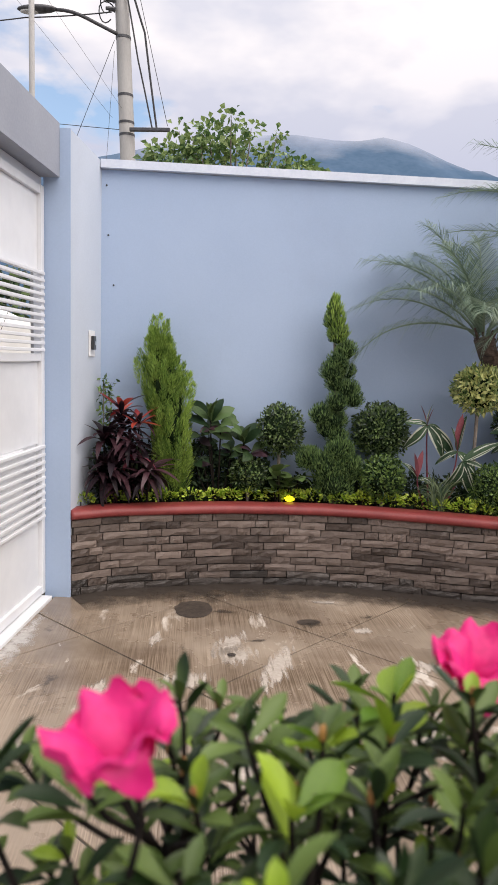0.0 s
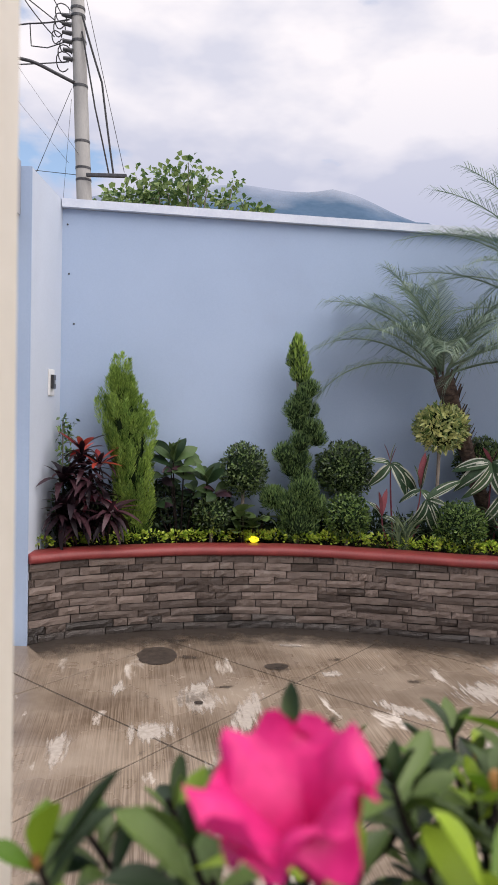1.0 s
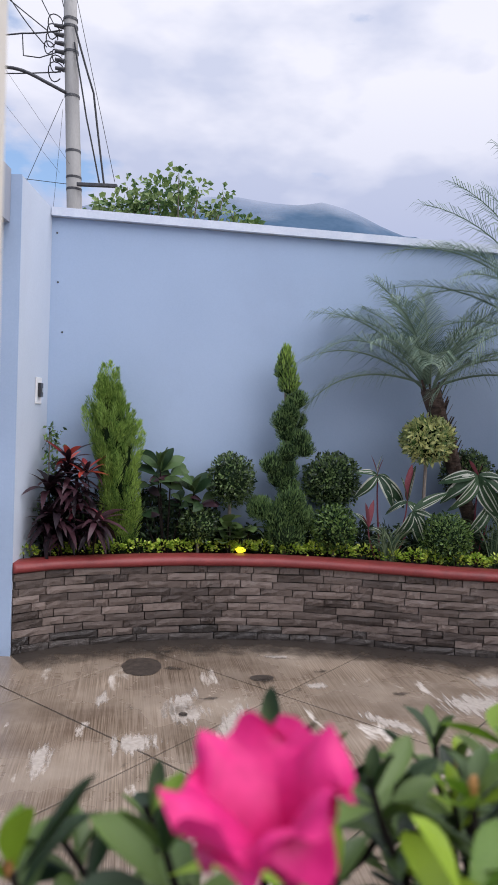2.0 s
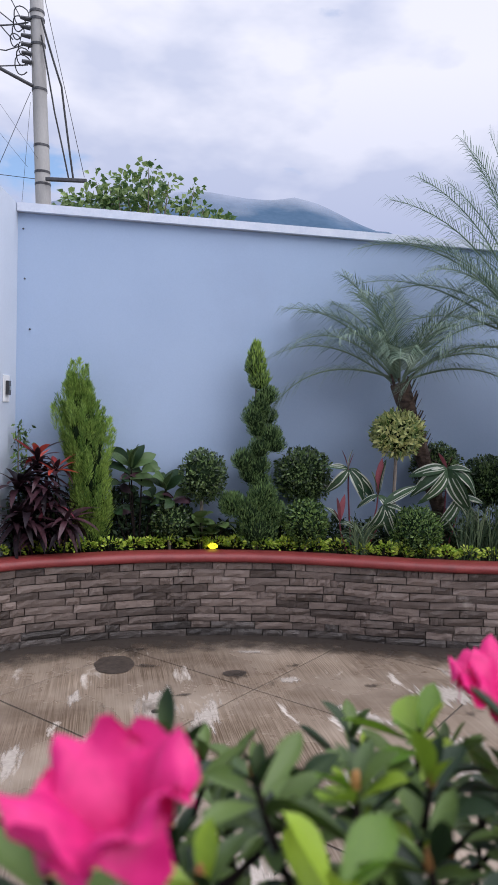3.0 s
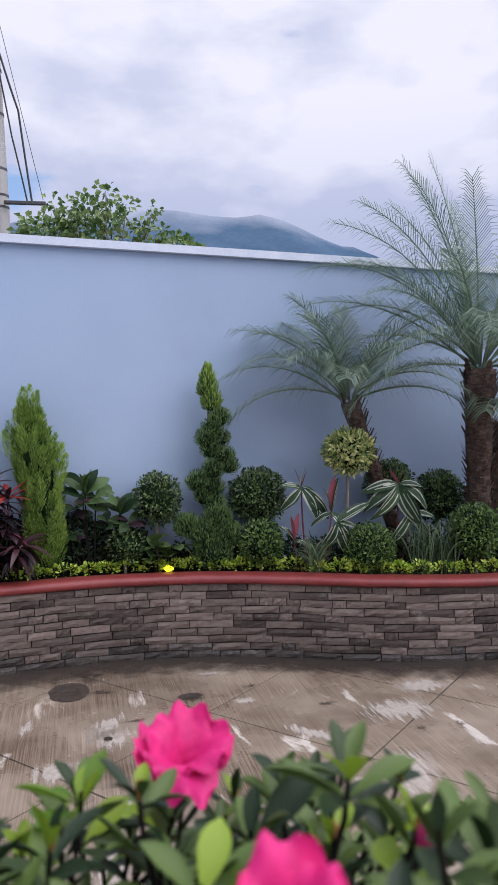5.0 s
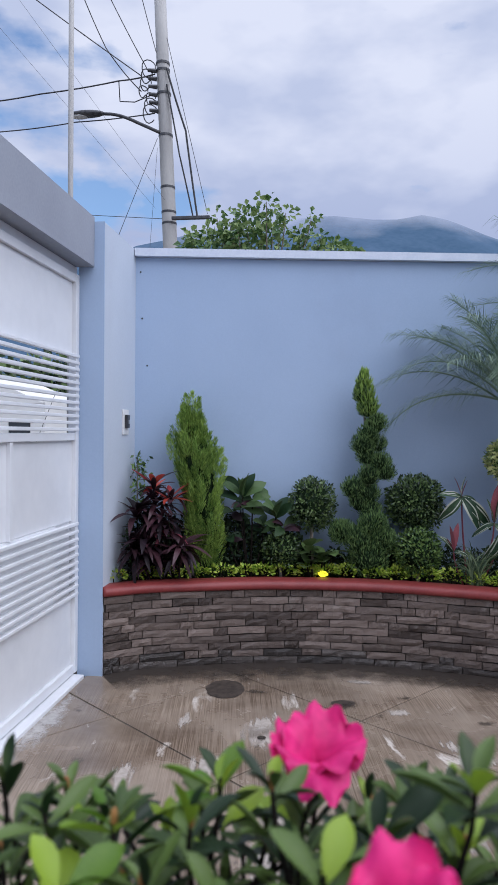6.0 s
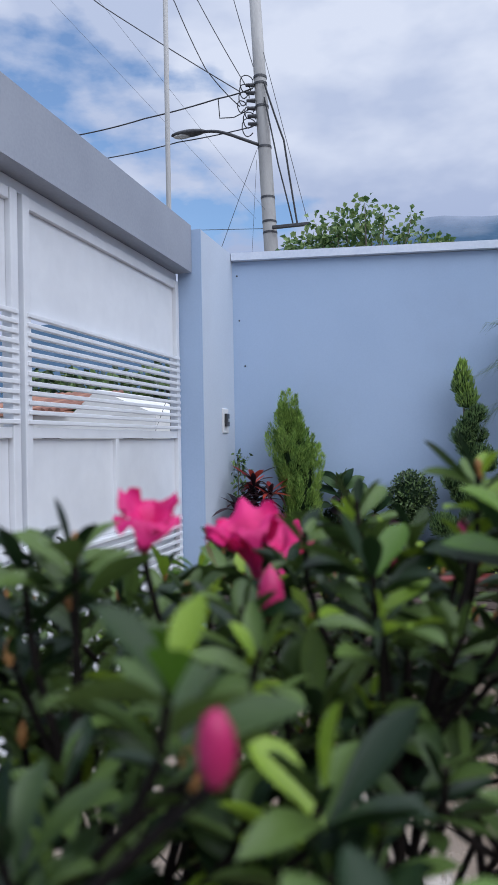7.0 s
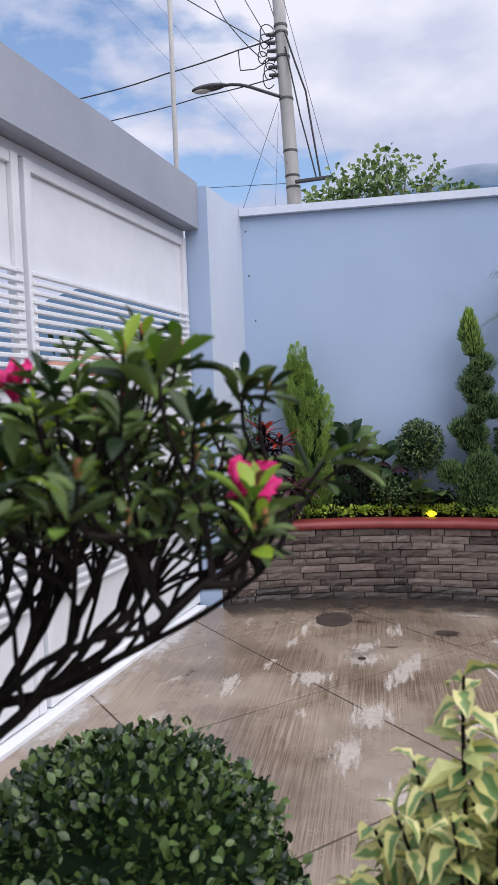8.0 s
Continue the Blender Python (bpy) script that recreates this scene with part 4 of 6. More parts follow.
core = bmesh.new()
for z in (0.62, 0.80, 0.98, 1.16, 1.32, 1.46):
    ax, hw = cyp_at(z)
    blob(core, (ax, 4.86, z), (hw * 0.62, hw * 0.5, 0.13), rough=0.3, seg=10)
tagged(part("core", core, M_CORE, cyp), kind="stuff")
PLUMES = []
for k in range(190):
    z0 = 0.54 + 1.06 * ((k + rng.random()) / 190)
    ax, hw = cyp_at(min(z0 + 0.05, 1.77))
    a, out = rng.uniform(0, 2 * math.pi), rng.uniform(0.3, 0.95)
    PLUMES.append((Vector((ax + hw * out * math.cos(a) * 0.9, 4.85 + hw * out * 0.8 * math.sin(a), z0)), rng.uniform(0.14, 0.22) * (1.0 if z0 < 1.25 else 0.72), Vector((math.cos(a) * 0.28, math.sin(a) * 0.2, 1))))
for x, z, ln, tilt in ((-0.81, 1.60, 0.16, -0.04), (-0.775, 1.62, 0.16, 0.03), (-0.705, 1.43, 0.16, 0.15), (-0.88, 1.37, 0.17, -0.15), (-0.60, 1.24, 0.16, 0.2), (-0.90, 1.32, 0.16, -0.2)):
    PLUMES.append((Vector((x, 4.83, z)), ln, Vector((tilt, 0, 1))))
for base, length, way in PLUMES:
    way.normalize()
    lv = Leaves()
    flat = rng.uniform(0, math.pi)
    for k in range(250):
        t = rng.random()
        d = rnd_dir(rng)
        wide = 0.030 * math.sin(math.pi * min(1, t * 0.8 + 0.2))
        p = base + way * length * t + Vector((d.x * (0.4 + 0.6 * abs(math.cos(flat))), d.y * (0.4 + 0.6 * abs(math.sin(flat))), d.z)) * wide
        sz = rng.uniform(0.020, 0.040)
        lv.add(p, way * 1.0 + d * 0.55, sz, sz * 0.14, up=rnd_dir(rng))
    lv.make("plume", M_CYPRESS, cyp, keep=True)


def rosette(parent, at, leaves, n, size, spread=(0.1, 0.9), stem_from=None, rng=None, stem_mat=None, name="leaf", facing=None):
    at = Vector(at)
    for k in range(n):
        a = 2.399 * k + rng.uniform(-0.3, 0.3)
        e = spread[0] + (spread[1] - spread[0]) * rng.random()
        way = Vector((math.cos(a) * math.cos(e), math.sin(a) * math.cos(e) * 0.8 - 0.12, math.sin(e)))
        s = size * rng.uniform(0.75, 1.2)
        tip = at + way * s
        if tip.y > wall_y(tip.x) - 0.02 or tip.x < -1.19:
            way = Vector((way.x * (-1 if tip.x < -1.19 else 1), -abs(way.y), way.z))
        piece(name, rng.choice(leaves), leaf_pose(at + Vector((0, 0, rng.uniform(-0.03, 0.02))), way, s, rng.uniform(-0.3, 0.3) + (facing or 0.0) * (1 if way.x > 0 else -1)), parent)
    if stem_from is not None:
        b = bmesh.new()
        f0 = Vector(stem_from)
        tube(b, bez(f0, f0 + Vector((0, 0, (at.z - f0.z) * 0.4)), at - Vector((0, 0, (at.z - f0.z) * 0.4)), at, 6), [0.0075 - 0.0005 * i for i in range(7)], 6)
        part("stem", b, stem_mat or M_BARK, parent)


L_CORDY = [leaf_mesh("leaf", M_CORDY, 0.15, d, fold=0.15) for d in (0.35, 0.6, 0.8)]
L_CORDYRED = [leaf_mesh("leaf", M_CORDYRED, 0.24, d, fold=0.15) for d in (0.1, 0.35)] + [leaf_mesh("leaf", M_CORDY, 0.18, d) for d in (0.3, 0.5, 0.7)]
L_CORDYPALE = [leaf_mesh("leaf", M_PINKLEAF, 0.13, d) for d in (0.5, 0.8)] + [leaf_mesh("leaf", M_STRIPE, 0.13, 0.6), leaf_mesh("leaf", M_CORDY, 0.14, 0.6)]
L_CROTON = [leaf_mesh("leaf", M_CROTON, 0.44, d, n=8, wave=0.012, peak=1.25) for d in (0.1, 0.3, 0.45)]
L_CROTONRED = L_CROTON[1:] + [leaf_mesh("leaf", M_CORDY, 0.36, 0.4)]
L_STRIPE = [margin_leaf("leaf", M_STRIPEMID, M_STRIPE, 0.25, d, n=8, rim=0.5) for d in (0.45, 0.75, 1.0)]
L_PINK = [leaf_mesh("leaf", M_PINKLEAF, 0.22, 0.05)]
L_BROAD = [leaf_mesh("leaf", M_BOX, 0.75, d, wave=0.02) for d in (0.2, 0.45)]

rng = random.Random(3)
cordy = thing("cordyline", (-0.98, 4.66, SOIL), "dark maroon cordyline clump with crimson top leaves", "shrub")
for x, z, kind, n, s in ((-0.99, 1.14, L_CORDYRED, 18, 0.18), (-0.88, 1.06, L_CORDYRED, 16, 0.17), (-0.90, 0.84, L_CORDYPALE, 22, 0.21), (-1.10, 0.95, L_CORDY, 40, 0.24),
                         (-1.04, 0.76, L_CORDY, 40, 0.25), (-1.13, 0.72, L_CORDY, 34, 0.22), (-0.80, 0.74, L_CORDY, 34, 0.22), (-0.95, 0.66, L_CORDY, 26, 0.2), (-0.99, 1.03, L_CORDY, 24, 0.2), (-0.92, 0.95, L_CORDY, 22, 0.18)):
    y = 4.60 + 0.06 * rng.random() + (0.05 if z > 1 else 0)
    rosette(cordy, (x, y, z), kind, n, s, (-0.4, 1.15), (x * 0.9 - 0.095, y + 0.06, SOIL - 0.02), rng)
vine = thing("corner_vine", (-1.16, 4.88, SOIL), "small green climbing stem in the wall corner", "climber")
b = bmesh.new()
tube(b, [(-1.16, 4.88, SOIL - 0.02), (-1.17, 4.9, 0.9), (-1.175, 4.91, 1.33)], 0.005, 5)
part("stem", b, M_STEM, vine)
lv = Leaves()
for k in range(150):
    z = 0.9 + 0.45 * rng.random()
    d = rnd_dir(rng)
    lv.add((-1.15 + 0.07 * rng.uniform(-0.5, 1), 4.85 + 0.05 * d.y, z), d, rng.uniform(0.03, 0.06), 0.02, up=rnd_dir(rng))
lv.make("leaves", M_BOXL, vine, keep=True)

croton = thing("croton", (-0.36, 4.93, SOIL), "tall croton with broad dark green bronze-backed leaves", "shrub")
for x, y, z, kind, n, s, spread in ((-0.43, 4.92, 1.08, L_CROTON, 9, 0.19, (0.5, 1.4)), (-0.36, 4.90, 1.06, L_CROTON, 4, 0.17, (0.0, 0.4)), (-0.20, 4.91, 0.94, L_CROTON, 9, 0.17, (0.3, 1.3)), (-0.44, 4.9, 1.02, L_CROTONRED, 9, 0.16, (-0.3, 0.6)),
                                    (-0.50, 4.94, 0.95, L_CROTONRED, 9, 0.15, (-0.3, 0.7)), (-0.29, 4.95, 0.86, L_CROTONRED, 8, 0.14, (-0.2, 0.9)), (-0.15, 4.93, 0.86, L_CROTONRED, 8, 0.14, (-0.2, 0.8)), (-0.52, 4.9, 0.78, L_CROTONRED, 6, 0.12, (-0.2, 0.8))):
    rosette(croton, (x, y, z), kind, n, s, spread, (-0.37 + 0.4 * (x + 0.36), 4.93, SOIL - 0.02), rng, facing=0.85)
broad = thing("broadleaf_plant", (0.1, 4.9, SOIL), "low broad-leaved green plant beside the garden light", "plant")
for x, z, n in ((0.04, 0.72, 8), (0.12, 0.66, 8), (0.02, 0.62, 6), (0.18, 0.70, 4)):
    rosette(broad, (x, 4.89, z), L_BROAD, n, 0.11, (-0.1, 0.9), (x * 0.6 + 0.03, 4.91, SOIL - 0.02), rng)



def striped_leaf(droop, seed, w=0.30, n=12):
    """A unit leaf, dark green, with white stripes that run out from the midrib."""
    rng = random.Random(seed)
    me = bpy.data.meshes.new("leaf")
    cols = 10
    v, f, slots = [], [], []
    for i in range(n + 1):
        t = i / n
        half = 0.5 * w * max(math.sin(math.pi * t ** 0.85), 0.0) ** 0.8 + (0.012 if i < n else 0.002)
        for k in range(cols + 1):
            q = -1 + 2 * k / cols
            v.append((q * half * (1 + 0.25 * (1 - abs(q)) * math.sin(9 * t + seed)), t * (1 - 0.25 * droop * t), -droop * t * t + 0.25 * droop * t + 0.28 * half * abs(q)))
    runs = {k: (rng.uniform(0.0, 0.3), rng.uniform(0.6, 0.95)) for k in rng.sample((1, 2, 3, 6, 7, 8), 2)}
    runs[rng.choice((0, 9))] = (0.1, 0.9)
    for i in range(n):
        for k in range(cols):
            a = i * (cols + 1) + k
            f.append((a, a + 1, a + cols + 2, a + cols + 1))
            slots.append(1 if k in runs and runs[k][0] < i / n < runs[k][1] else 0)
    me.from_pydata(v, [], f)
    me.materials.append(M_GINGER)
    me.materials.append(M_GINGERSTRIPE)
    for poly, slot in zip(me.polygons, slots):
        poly.material_index = slot
    me.shade_smooth()
    return me


L_GINGER = [[striped_leaf(d, 10 * k + j, w=0.23 + 0.02 * j) for j in range(3)] for k, d in enumerate((0.15, 0.45, 0.75))]


def ginger(at, label, shoots):
    """Shoots of broad striped leaves: each has a hub, leaf tips, and reddish new leaves."""
    g = thing("striped_ginger", at, label, "foliage plant", "striped foliage plants")
    for hub, tips, reds in shoots:
        hub = Vector(hub)
        b = bmesh.new()
        root = Vector((at[0] + 0.35 * (hub.x - at[0]), at[1] + 0.03, SOIL - 0.02))
        tube(b, bez(root, root + Vector((0, 0, 0.2 * (hub.z - root.z))), hub - Vector((0, 0, 0.4 * (hub.z - root.z))), hub, 6), [0.008 - 0.0006 * i for i in range(7)], 6)
        part("stem", b, M_PINKLEAF, g)
        for tx, ty, tz, bow in tips:
            way = Vector((tx, ty, tz)) - hub
            piece("leaf", rng.choice(L_GINGER[bow]), leaf_pose(hub, way + Vector((0, 0, (0.0, 0.10, 0.22)[bow] * way.length)), way.length * (1.02, 1.1, 1.22)[bow], (1 if way.x > 0 else -1) * rng.uniform(0.75, 1.25)), g)
        for tx, tz in reds:
            way = Vector((tx, hub.y - 0.02, tz)) - hub
            piece("leaf", L_PINK[0], leaf_pose(hub, way, way.length, rng.uniform(-0.5, 0.5)), g)
    return g


ginger((1.10, 4.9, SOIL), "striped cream and green foliage plant with pink new leaves", [
    ((1.03, 4.90, 1.10), [(0.89, 4.86, 1.13, 1), (1.13, 4.82, 0.92, 2), (1.20, 4.84, 0.89, 2), (1.035, 4.86, 1.25, 0), (0.93, 4.84, 0.95, 2), (1.16, 4.92, 1.06, 1)], [(0.98, 1.24), (1.06, 1.22)]),
    ((1.24, 4.90, 0.93), [(1.262, 4.88, 1.18, 0), (1.20, 4.87, 1.10, 0), (1.34, 4.84, 0.80, 2), (1.12, 4.86, 0.86, 2)], [(1.25, 1.19)]),
    ((1.27, 4.86, 0.87), [(1.20, 4.80, 0.64, 2), (1.30, 4.79, 0.63, 2), (1.42, 4.83, 0.84, 1), (1.50, 4.86, 1.02, 0), (1.24, 4.78, 0.70, 2), (1.36, 4.80, 0.72, 2)], []),
    ((0.98, 4.88, 0.74), [(0.90, 4.84, 0.86, 1), (1.07, 4.84, 0.72, 2)], [(0.955, 0.92), (1.0, 0.94), (0.93, 0.84)])])
ginger((1.72, 4.96, SOIL), "tall striped cream and green foliage plant with drooping leaves", [
    ((1.72, 4.93, 1.12), [(1.47, 4.86, 1.08, 1), (1.52, 4.84, 0.97, 2), (1.635, 4.80, 0.90, 2), (1.74, 4.79, 0.85, 2), (1.80, 4.81, 0.84, 2), (1.88, 4.88, 1.12, 1), (1.93, 4.86, 0.98, 2), (1.60, 5.0, 1.10, 1)], [(1.65, 1.23), (1.75, 1.22)]),
    ((1.82, 4.96, 0.92), [(1.98, 4.90, 0.90, 1), (1.90, 4.86, 0.72, 2), (1.72, 4.86, 0.70, 2), (1.84, 4.92, 1.10, 0)], [])])
strom3 = thing("striped_ginger", (2.72, 5.0, SOIL), "striped cream and green foliage plant under the palm", "foliage plant", "striped foliage plants")
for x, y, z, n, s in ((2.66, 4.95, 0.72, 9, 0.24), (2.8, 5.0, 0.8, 8, 0.22)):
    rosette(strom3, (x, y, z), L_STRIPE, n, s, (0.1, 1.1), (2.72, 5.0, SOIL - 0.02), rng)

for x0, x1, n, hgt, y0 in ((1.02, 1.2, 90, 0.3, 4.82), (1.74, 2.12, 150, 0.42, 4.80), (2.4, 2.7, 80, 0.35, 4.86)):
    gr = thing("grass_clump", ((x0 + x1) / 2, y0, SOIL), "tuft of slender arching green grass blades", "grass", "grass clumps")
    lv = Leaves()
    for k in range(n):
        p = Vector((rng.uniform(x0 + 0.04, x1 - 0.04), y0 + rng.uniform(-0.05, 0.05), SOIL - 0.01))
        a = rng.uniform(0, 2 * math.pi)
        out = Vector((math.cos(a), math.sin(a) * 0.6, 0)) * rng.uniform(0.03, 0.16)
        h = hgt * rng.uniform(0.6, 1.1)
        lv.blade(bez(p, p + Vector((0, 0, h * 0.5)), p + out * 0.6 + Vector((0, 0, h)), p + out * 1.4 + Vector((0, 0, h * rng.uniform(0.75, 1.02))), 5), 0.008, flat=rnd_dir(rng))
    lv.make("grass", M_GRASS, gr, keep=True)

# low undergrowth filling the bed, the shade among it put into its dark colour
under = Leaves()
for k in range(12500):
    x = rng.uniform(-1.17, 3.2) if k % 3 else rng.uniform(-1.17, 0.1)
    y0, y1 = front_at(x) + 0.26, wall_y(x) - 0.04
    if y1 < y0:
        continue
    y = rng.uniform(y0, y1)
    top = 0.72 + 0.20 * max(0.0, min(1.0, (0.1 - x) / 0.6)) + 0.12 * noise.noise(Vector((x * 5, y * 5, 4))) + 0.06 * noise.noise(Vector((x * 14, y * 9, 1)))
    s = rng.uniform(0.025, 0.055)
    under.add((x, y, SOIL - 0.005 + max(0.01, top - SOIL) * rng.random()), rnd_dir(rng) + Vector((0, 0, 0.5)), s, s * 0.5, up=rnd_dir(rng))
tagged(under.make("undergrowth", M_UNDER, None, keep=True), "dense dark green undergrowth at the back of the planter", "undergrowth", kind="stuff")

# low golden edging along the coping
s, k = 0.12, 0
while s < RUN[-1] - 0.3:
    p, d = along(s)
    c = Vector((p.x - d.y * 0.16, p.y + d.x * 0.16, 0.572))
    e = thing("edging_shrub", (c.x, c.y, SOIL), "small golden-green edging shrub behind the red coping", "shrub", "edging shrubs")
    lv = Leaves()
    wide, tall = rng.uniform(0.055, 0.09), rng.uniform(0.03, 0.06)
    for q in range(rng.randint(95, 170)):
        dd = rnd_dir(rng, -0.2)
        base = c + Vector((d.x * dd.x, d.y * dd.x, 0)) * wide + Vector((-d.y, d.x, 0)) * dd.y * 0.05 + Vector((0, 0, dd.z * tall + rng.uniform(-0.015, 0.01)))
        sz = rng.uniform(0.019, 0.035)
        lv.add(base, Vector((dd.x, dd.y, 0.25 + 0.3 * dd.z)) + rnd_dir(rng) * 0.5, sz, sz * 0.52, up=rnd_dir(rng))
    lv.make("leaves", M_LIME, e)
    bb = bmesh.new()
    tube(bb, [(c.x, c.y, SOIL - 0.03), (c.x, c.y, 0.57)], 0.004, 5)
    part("stem", bb, M_BARK, e)
    s += rng.uniform(0.10, 0.19)
    k += 1

# yellow garden light
lamp = thing("garden_light", (0.125, 4.885, 0.53), "small glowing yellow garden spotlight behind the coping", "garden light")
bm = bmesh.new()
tube(bm, [(0.125, 4.90, 0.50), (0.125, 4.895, 0.555)], 0.008, 6)
part("spike", bm, M_DARKMETAL, lamp)
bm = bmesh.new()
blob(bm, (0.125, 4.875, 0.566), (0.034, 0.024, 0.020), rough=0.6, seg=12)
part("glowing_lens", bm, M_GLOW, lamp, "glowing yellow lens")


# ---- palms ----
def frond(parent, base, azimuth, elevation, length, bend, rng, width=0.30):
    """A feather frond: a midrib that arches over and two rows of slender leaflets."""
    p, step = Vector(base), length / 14
    e, pts = elevation, [Vector(base)]
    for i in range(14):
        e -= bend / 14 * (0.4 + 1.2 * i / 14)
        p = p + Vector((math.cos(azimuth) * math.cos(e), math.sin(azimuth) * math.cos(e), math.sin(e))) * step
        pts.append(p.copy())
    lv = Leaves()
    n = 54
    for i in range(n):
        t = 0.14 + 0.86 * i / (n - 1)
        f = t * 14
        j = min(int(f), 13)
        c = pts[j].lerp(pts[j + 1], f - j)
        d = (pts[j + 1] - pts[j]).normalized()
        side = d.cross(Vector((0, 0, 1))).normalized()
        upv = side.cross(d)
        size = width * (0.35 + 0.65 * math.sin(math.pi * min(1, 0.15 + t * 0.82))) * rng.uniform(0.85, 1.1)
        for sgn in (-1, 1):
            way = (side * sgn * 0.75 + d * (0.55 + 0.5 * t) + upv * rng.uniform(0.05, 0.3)).normalized()
            m = c + way * size * 0.55
            tip = c + way * size - Vector((0, 0, size * rng.uniform(0.2, 0.55)))
            lv.blade([c, m, tip], 0.0052, flat=upv)
    fr = lv.make("frond", M_PALM, parent, keep=True)
    bm = bmesh.new()
    tube(bm, [kept_in(q) for q in pts], [0.010 - 0.0006 * i for i in range(15)], 5)
    rib = part("midrib", bm, M_PALM, fr)
    return fr


def palm(at, top, r, fronds, label, seed, scale_bits=70):
    rng = random.Random(seed)
    t = thing("pygmy_date_palm", at, label, "palm", "palms")
    a, b = Vector(at), Vector(top)
    pts = bez(a - Vector((0, 0, 0.02)), a.lerp(b, 0.3) + Vector((0.01, 0, 0)), a.lerp(b, 0.7), b, 10)
    bm = bmesh.new()
    tube(bm, pts, [r * (0.8 + 0.35 * (i / 10) ** 2) * (1 + 0.06 * math.sin(i * 2.2)) for i in range(11)], 14)
    part("trunk", bm, M_PALMTRUNK, t, smooth=True)
    v, f = [], []
    for k in range(scale_bits):
        h = (k + rng.random()) / scale_bits
        c = a.lerp(b, h * 0.98)
        ang = k * 2.4 + rng.uniform(-0.4, 0.4)
        o = Vector((math.cos(ang), math.sin(ang), 0))
        sd = Vector((-o.y, o.x, 0)) * r * rng.uniform(0.16, 0.32)
        rr = r * (0.82 + 0.33 * h * h)
        n = len(v)
        lift = rng.uniform(0.03, 0.06) + 0.05 * h
        v += [c + o * rr * 0.85 - sd, c + o * rr * 0.85 + sd, c + o * (rr + 0.02 + 0.018 * h) + Vector((0, 0, lift)) + sd * 0.5, c + o * (rr + 0.02 + 0.018 * h) + Vector((0, 0, lift)) - sd * 0.5, c + o * rr * 0.8 + Vector((0, 0, lift * 1.1))]
        f += [(n, n + 1, n + 2, n + 3), (n + 3, n + 2, n + 4)]
    tagged(raw("fibre_cover", v, f, M_PALMTRUNK, t), kind="stuff")
    for az, el, ln, bd in fronds:
        frond(t, b + Vector((math.cos(radians(az)) * 0.03, math.sin(radians(az)) * 0.03, rng.uniform(-0.02, 0.06))), radians(az), radians(el), ln, radians(bd), rng)
    return t


palm((1.86, 5.16, SOIL), (1.41, 5.10, 1.70), 0.058,
     [(180, 42, 0.95, 75), (188, 18, 0.98, 80), (172, 62, 0.85, 70), (200, 48, 0.9, 80), (225, 45, 0.8, 70), (255, 40, 0.75, 75), (285, 55, 0.75, 65),
      (320, 32, 0.85, 75), (340, 55, 0.85, 70), (355, 25, 0.95, 80), (0, 48, 0.9, 80), (10, 65, 0.8, 60), (150, 70, 0.75, 55), (195, 76, 0.8, 45), (345, 78, 0.8, 45), (95, 83, 0.7, 20), (228, 66, 0.8, 60), (312, 66, 0.8, 60), (182, 55, 0.95, 60)],
     "short feathery date palm with leaning fibrous trunk", 41, 150)
palm((2.33, 5.02, SOIL), (2.325, 4.98, 1.93), 0.098,
     [(180, 50, 1.25, 85), (190, 30, 1.25, 75), (172, 68, 1.2, 60), (205, 55, 1.2, 80), (215, 32, 1.15, 90), (235, 62, 1.15, 70), (250, 42, 1.1, 85), (270, 66, 1.15, 60), (285, 45, 1.1, 80), (300, 64, 1.15, 65),
      (320, 40, 1.15, 80), (335, 60, 1.2, 70), (350, 45, 1.2, 80), (5, 62, 1.2, 70), (10, 30, 1.2, 70), (178, 78, 1.3, 40), (200, 80, 1.35, 35), (300, 80, 1.35, 30), (345, 78, 1.3, 40), (240, 82, 1.3, 30), (184, 62, 1.3, 70), (195, 8, 1.1, 60), (100, 82, 1.3, 20), (330, 10, 1.1, 60), (182, 58, 1.5, 78), (186, 68, 1.5, 62), (178, 44, 1.42, 62), (200, 70, 1.5, 55), (188, 80, 1.5, 30), (165, 84, 1.5, 16)],
     "tall feathery date palm with thick fibrous trunk", 42, 240)
palm((2.47, 5.2, SOIL), (2.62, 5.22, 1.55), 0.085,
     [(340, 40, 0.95, 75), (0, 55, 0.95, 70), (15, 35, 0.95, 75), (320, 60, 0.9, 70), (300, 35, 0.9, 75), (270, 60, 0.9, 65), (235, 40, 0.7, 80), (350, 72, 0.95, 50), (285, 78, 0.9, 40)],
     "feathery date palm leaning behind its taller neighbour", 43, 150)
sago = thing("spiky_cycad", (2.62, 4.95, SOIL), "spiky dark cycad rosette at the palm's foot", "plant")
for k in range(16):
    a, e = rng.uniform(0, 6.28), rng.uniform(0.4, 1.3)
    lv = Leaves()
    p = Vector((2.62, 4.95, 0.62))
    q = p + Vector((math.cos(a) * math.cos(e), math.sin(a) * math.cos(e) * 0.6, math.sin(e))) * 0.42
    lv.blade([p, p.lerp(q, 0.5) + Vector((0, 0, 0.02)), q], 0.022, flat=(math.sin(a), -math.cos(a), 0.3))
    lv.make("leaf_blade", M_GRASS, sago, keep=True)
bm = bmesh.new()
tube(bm, [(2.62, 4.95, SOIL - 0.02), (2.62, 4.95, 0.65)], 0.04, 8)
part("stub", bm, M_PALMTRUNK, sago)

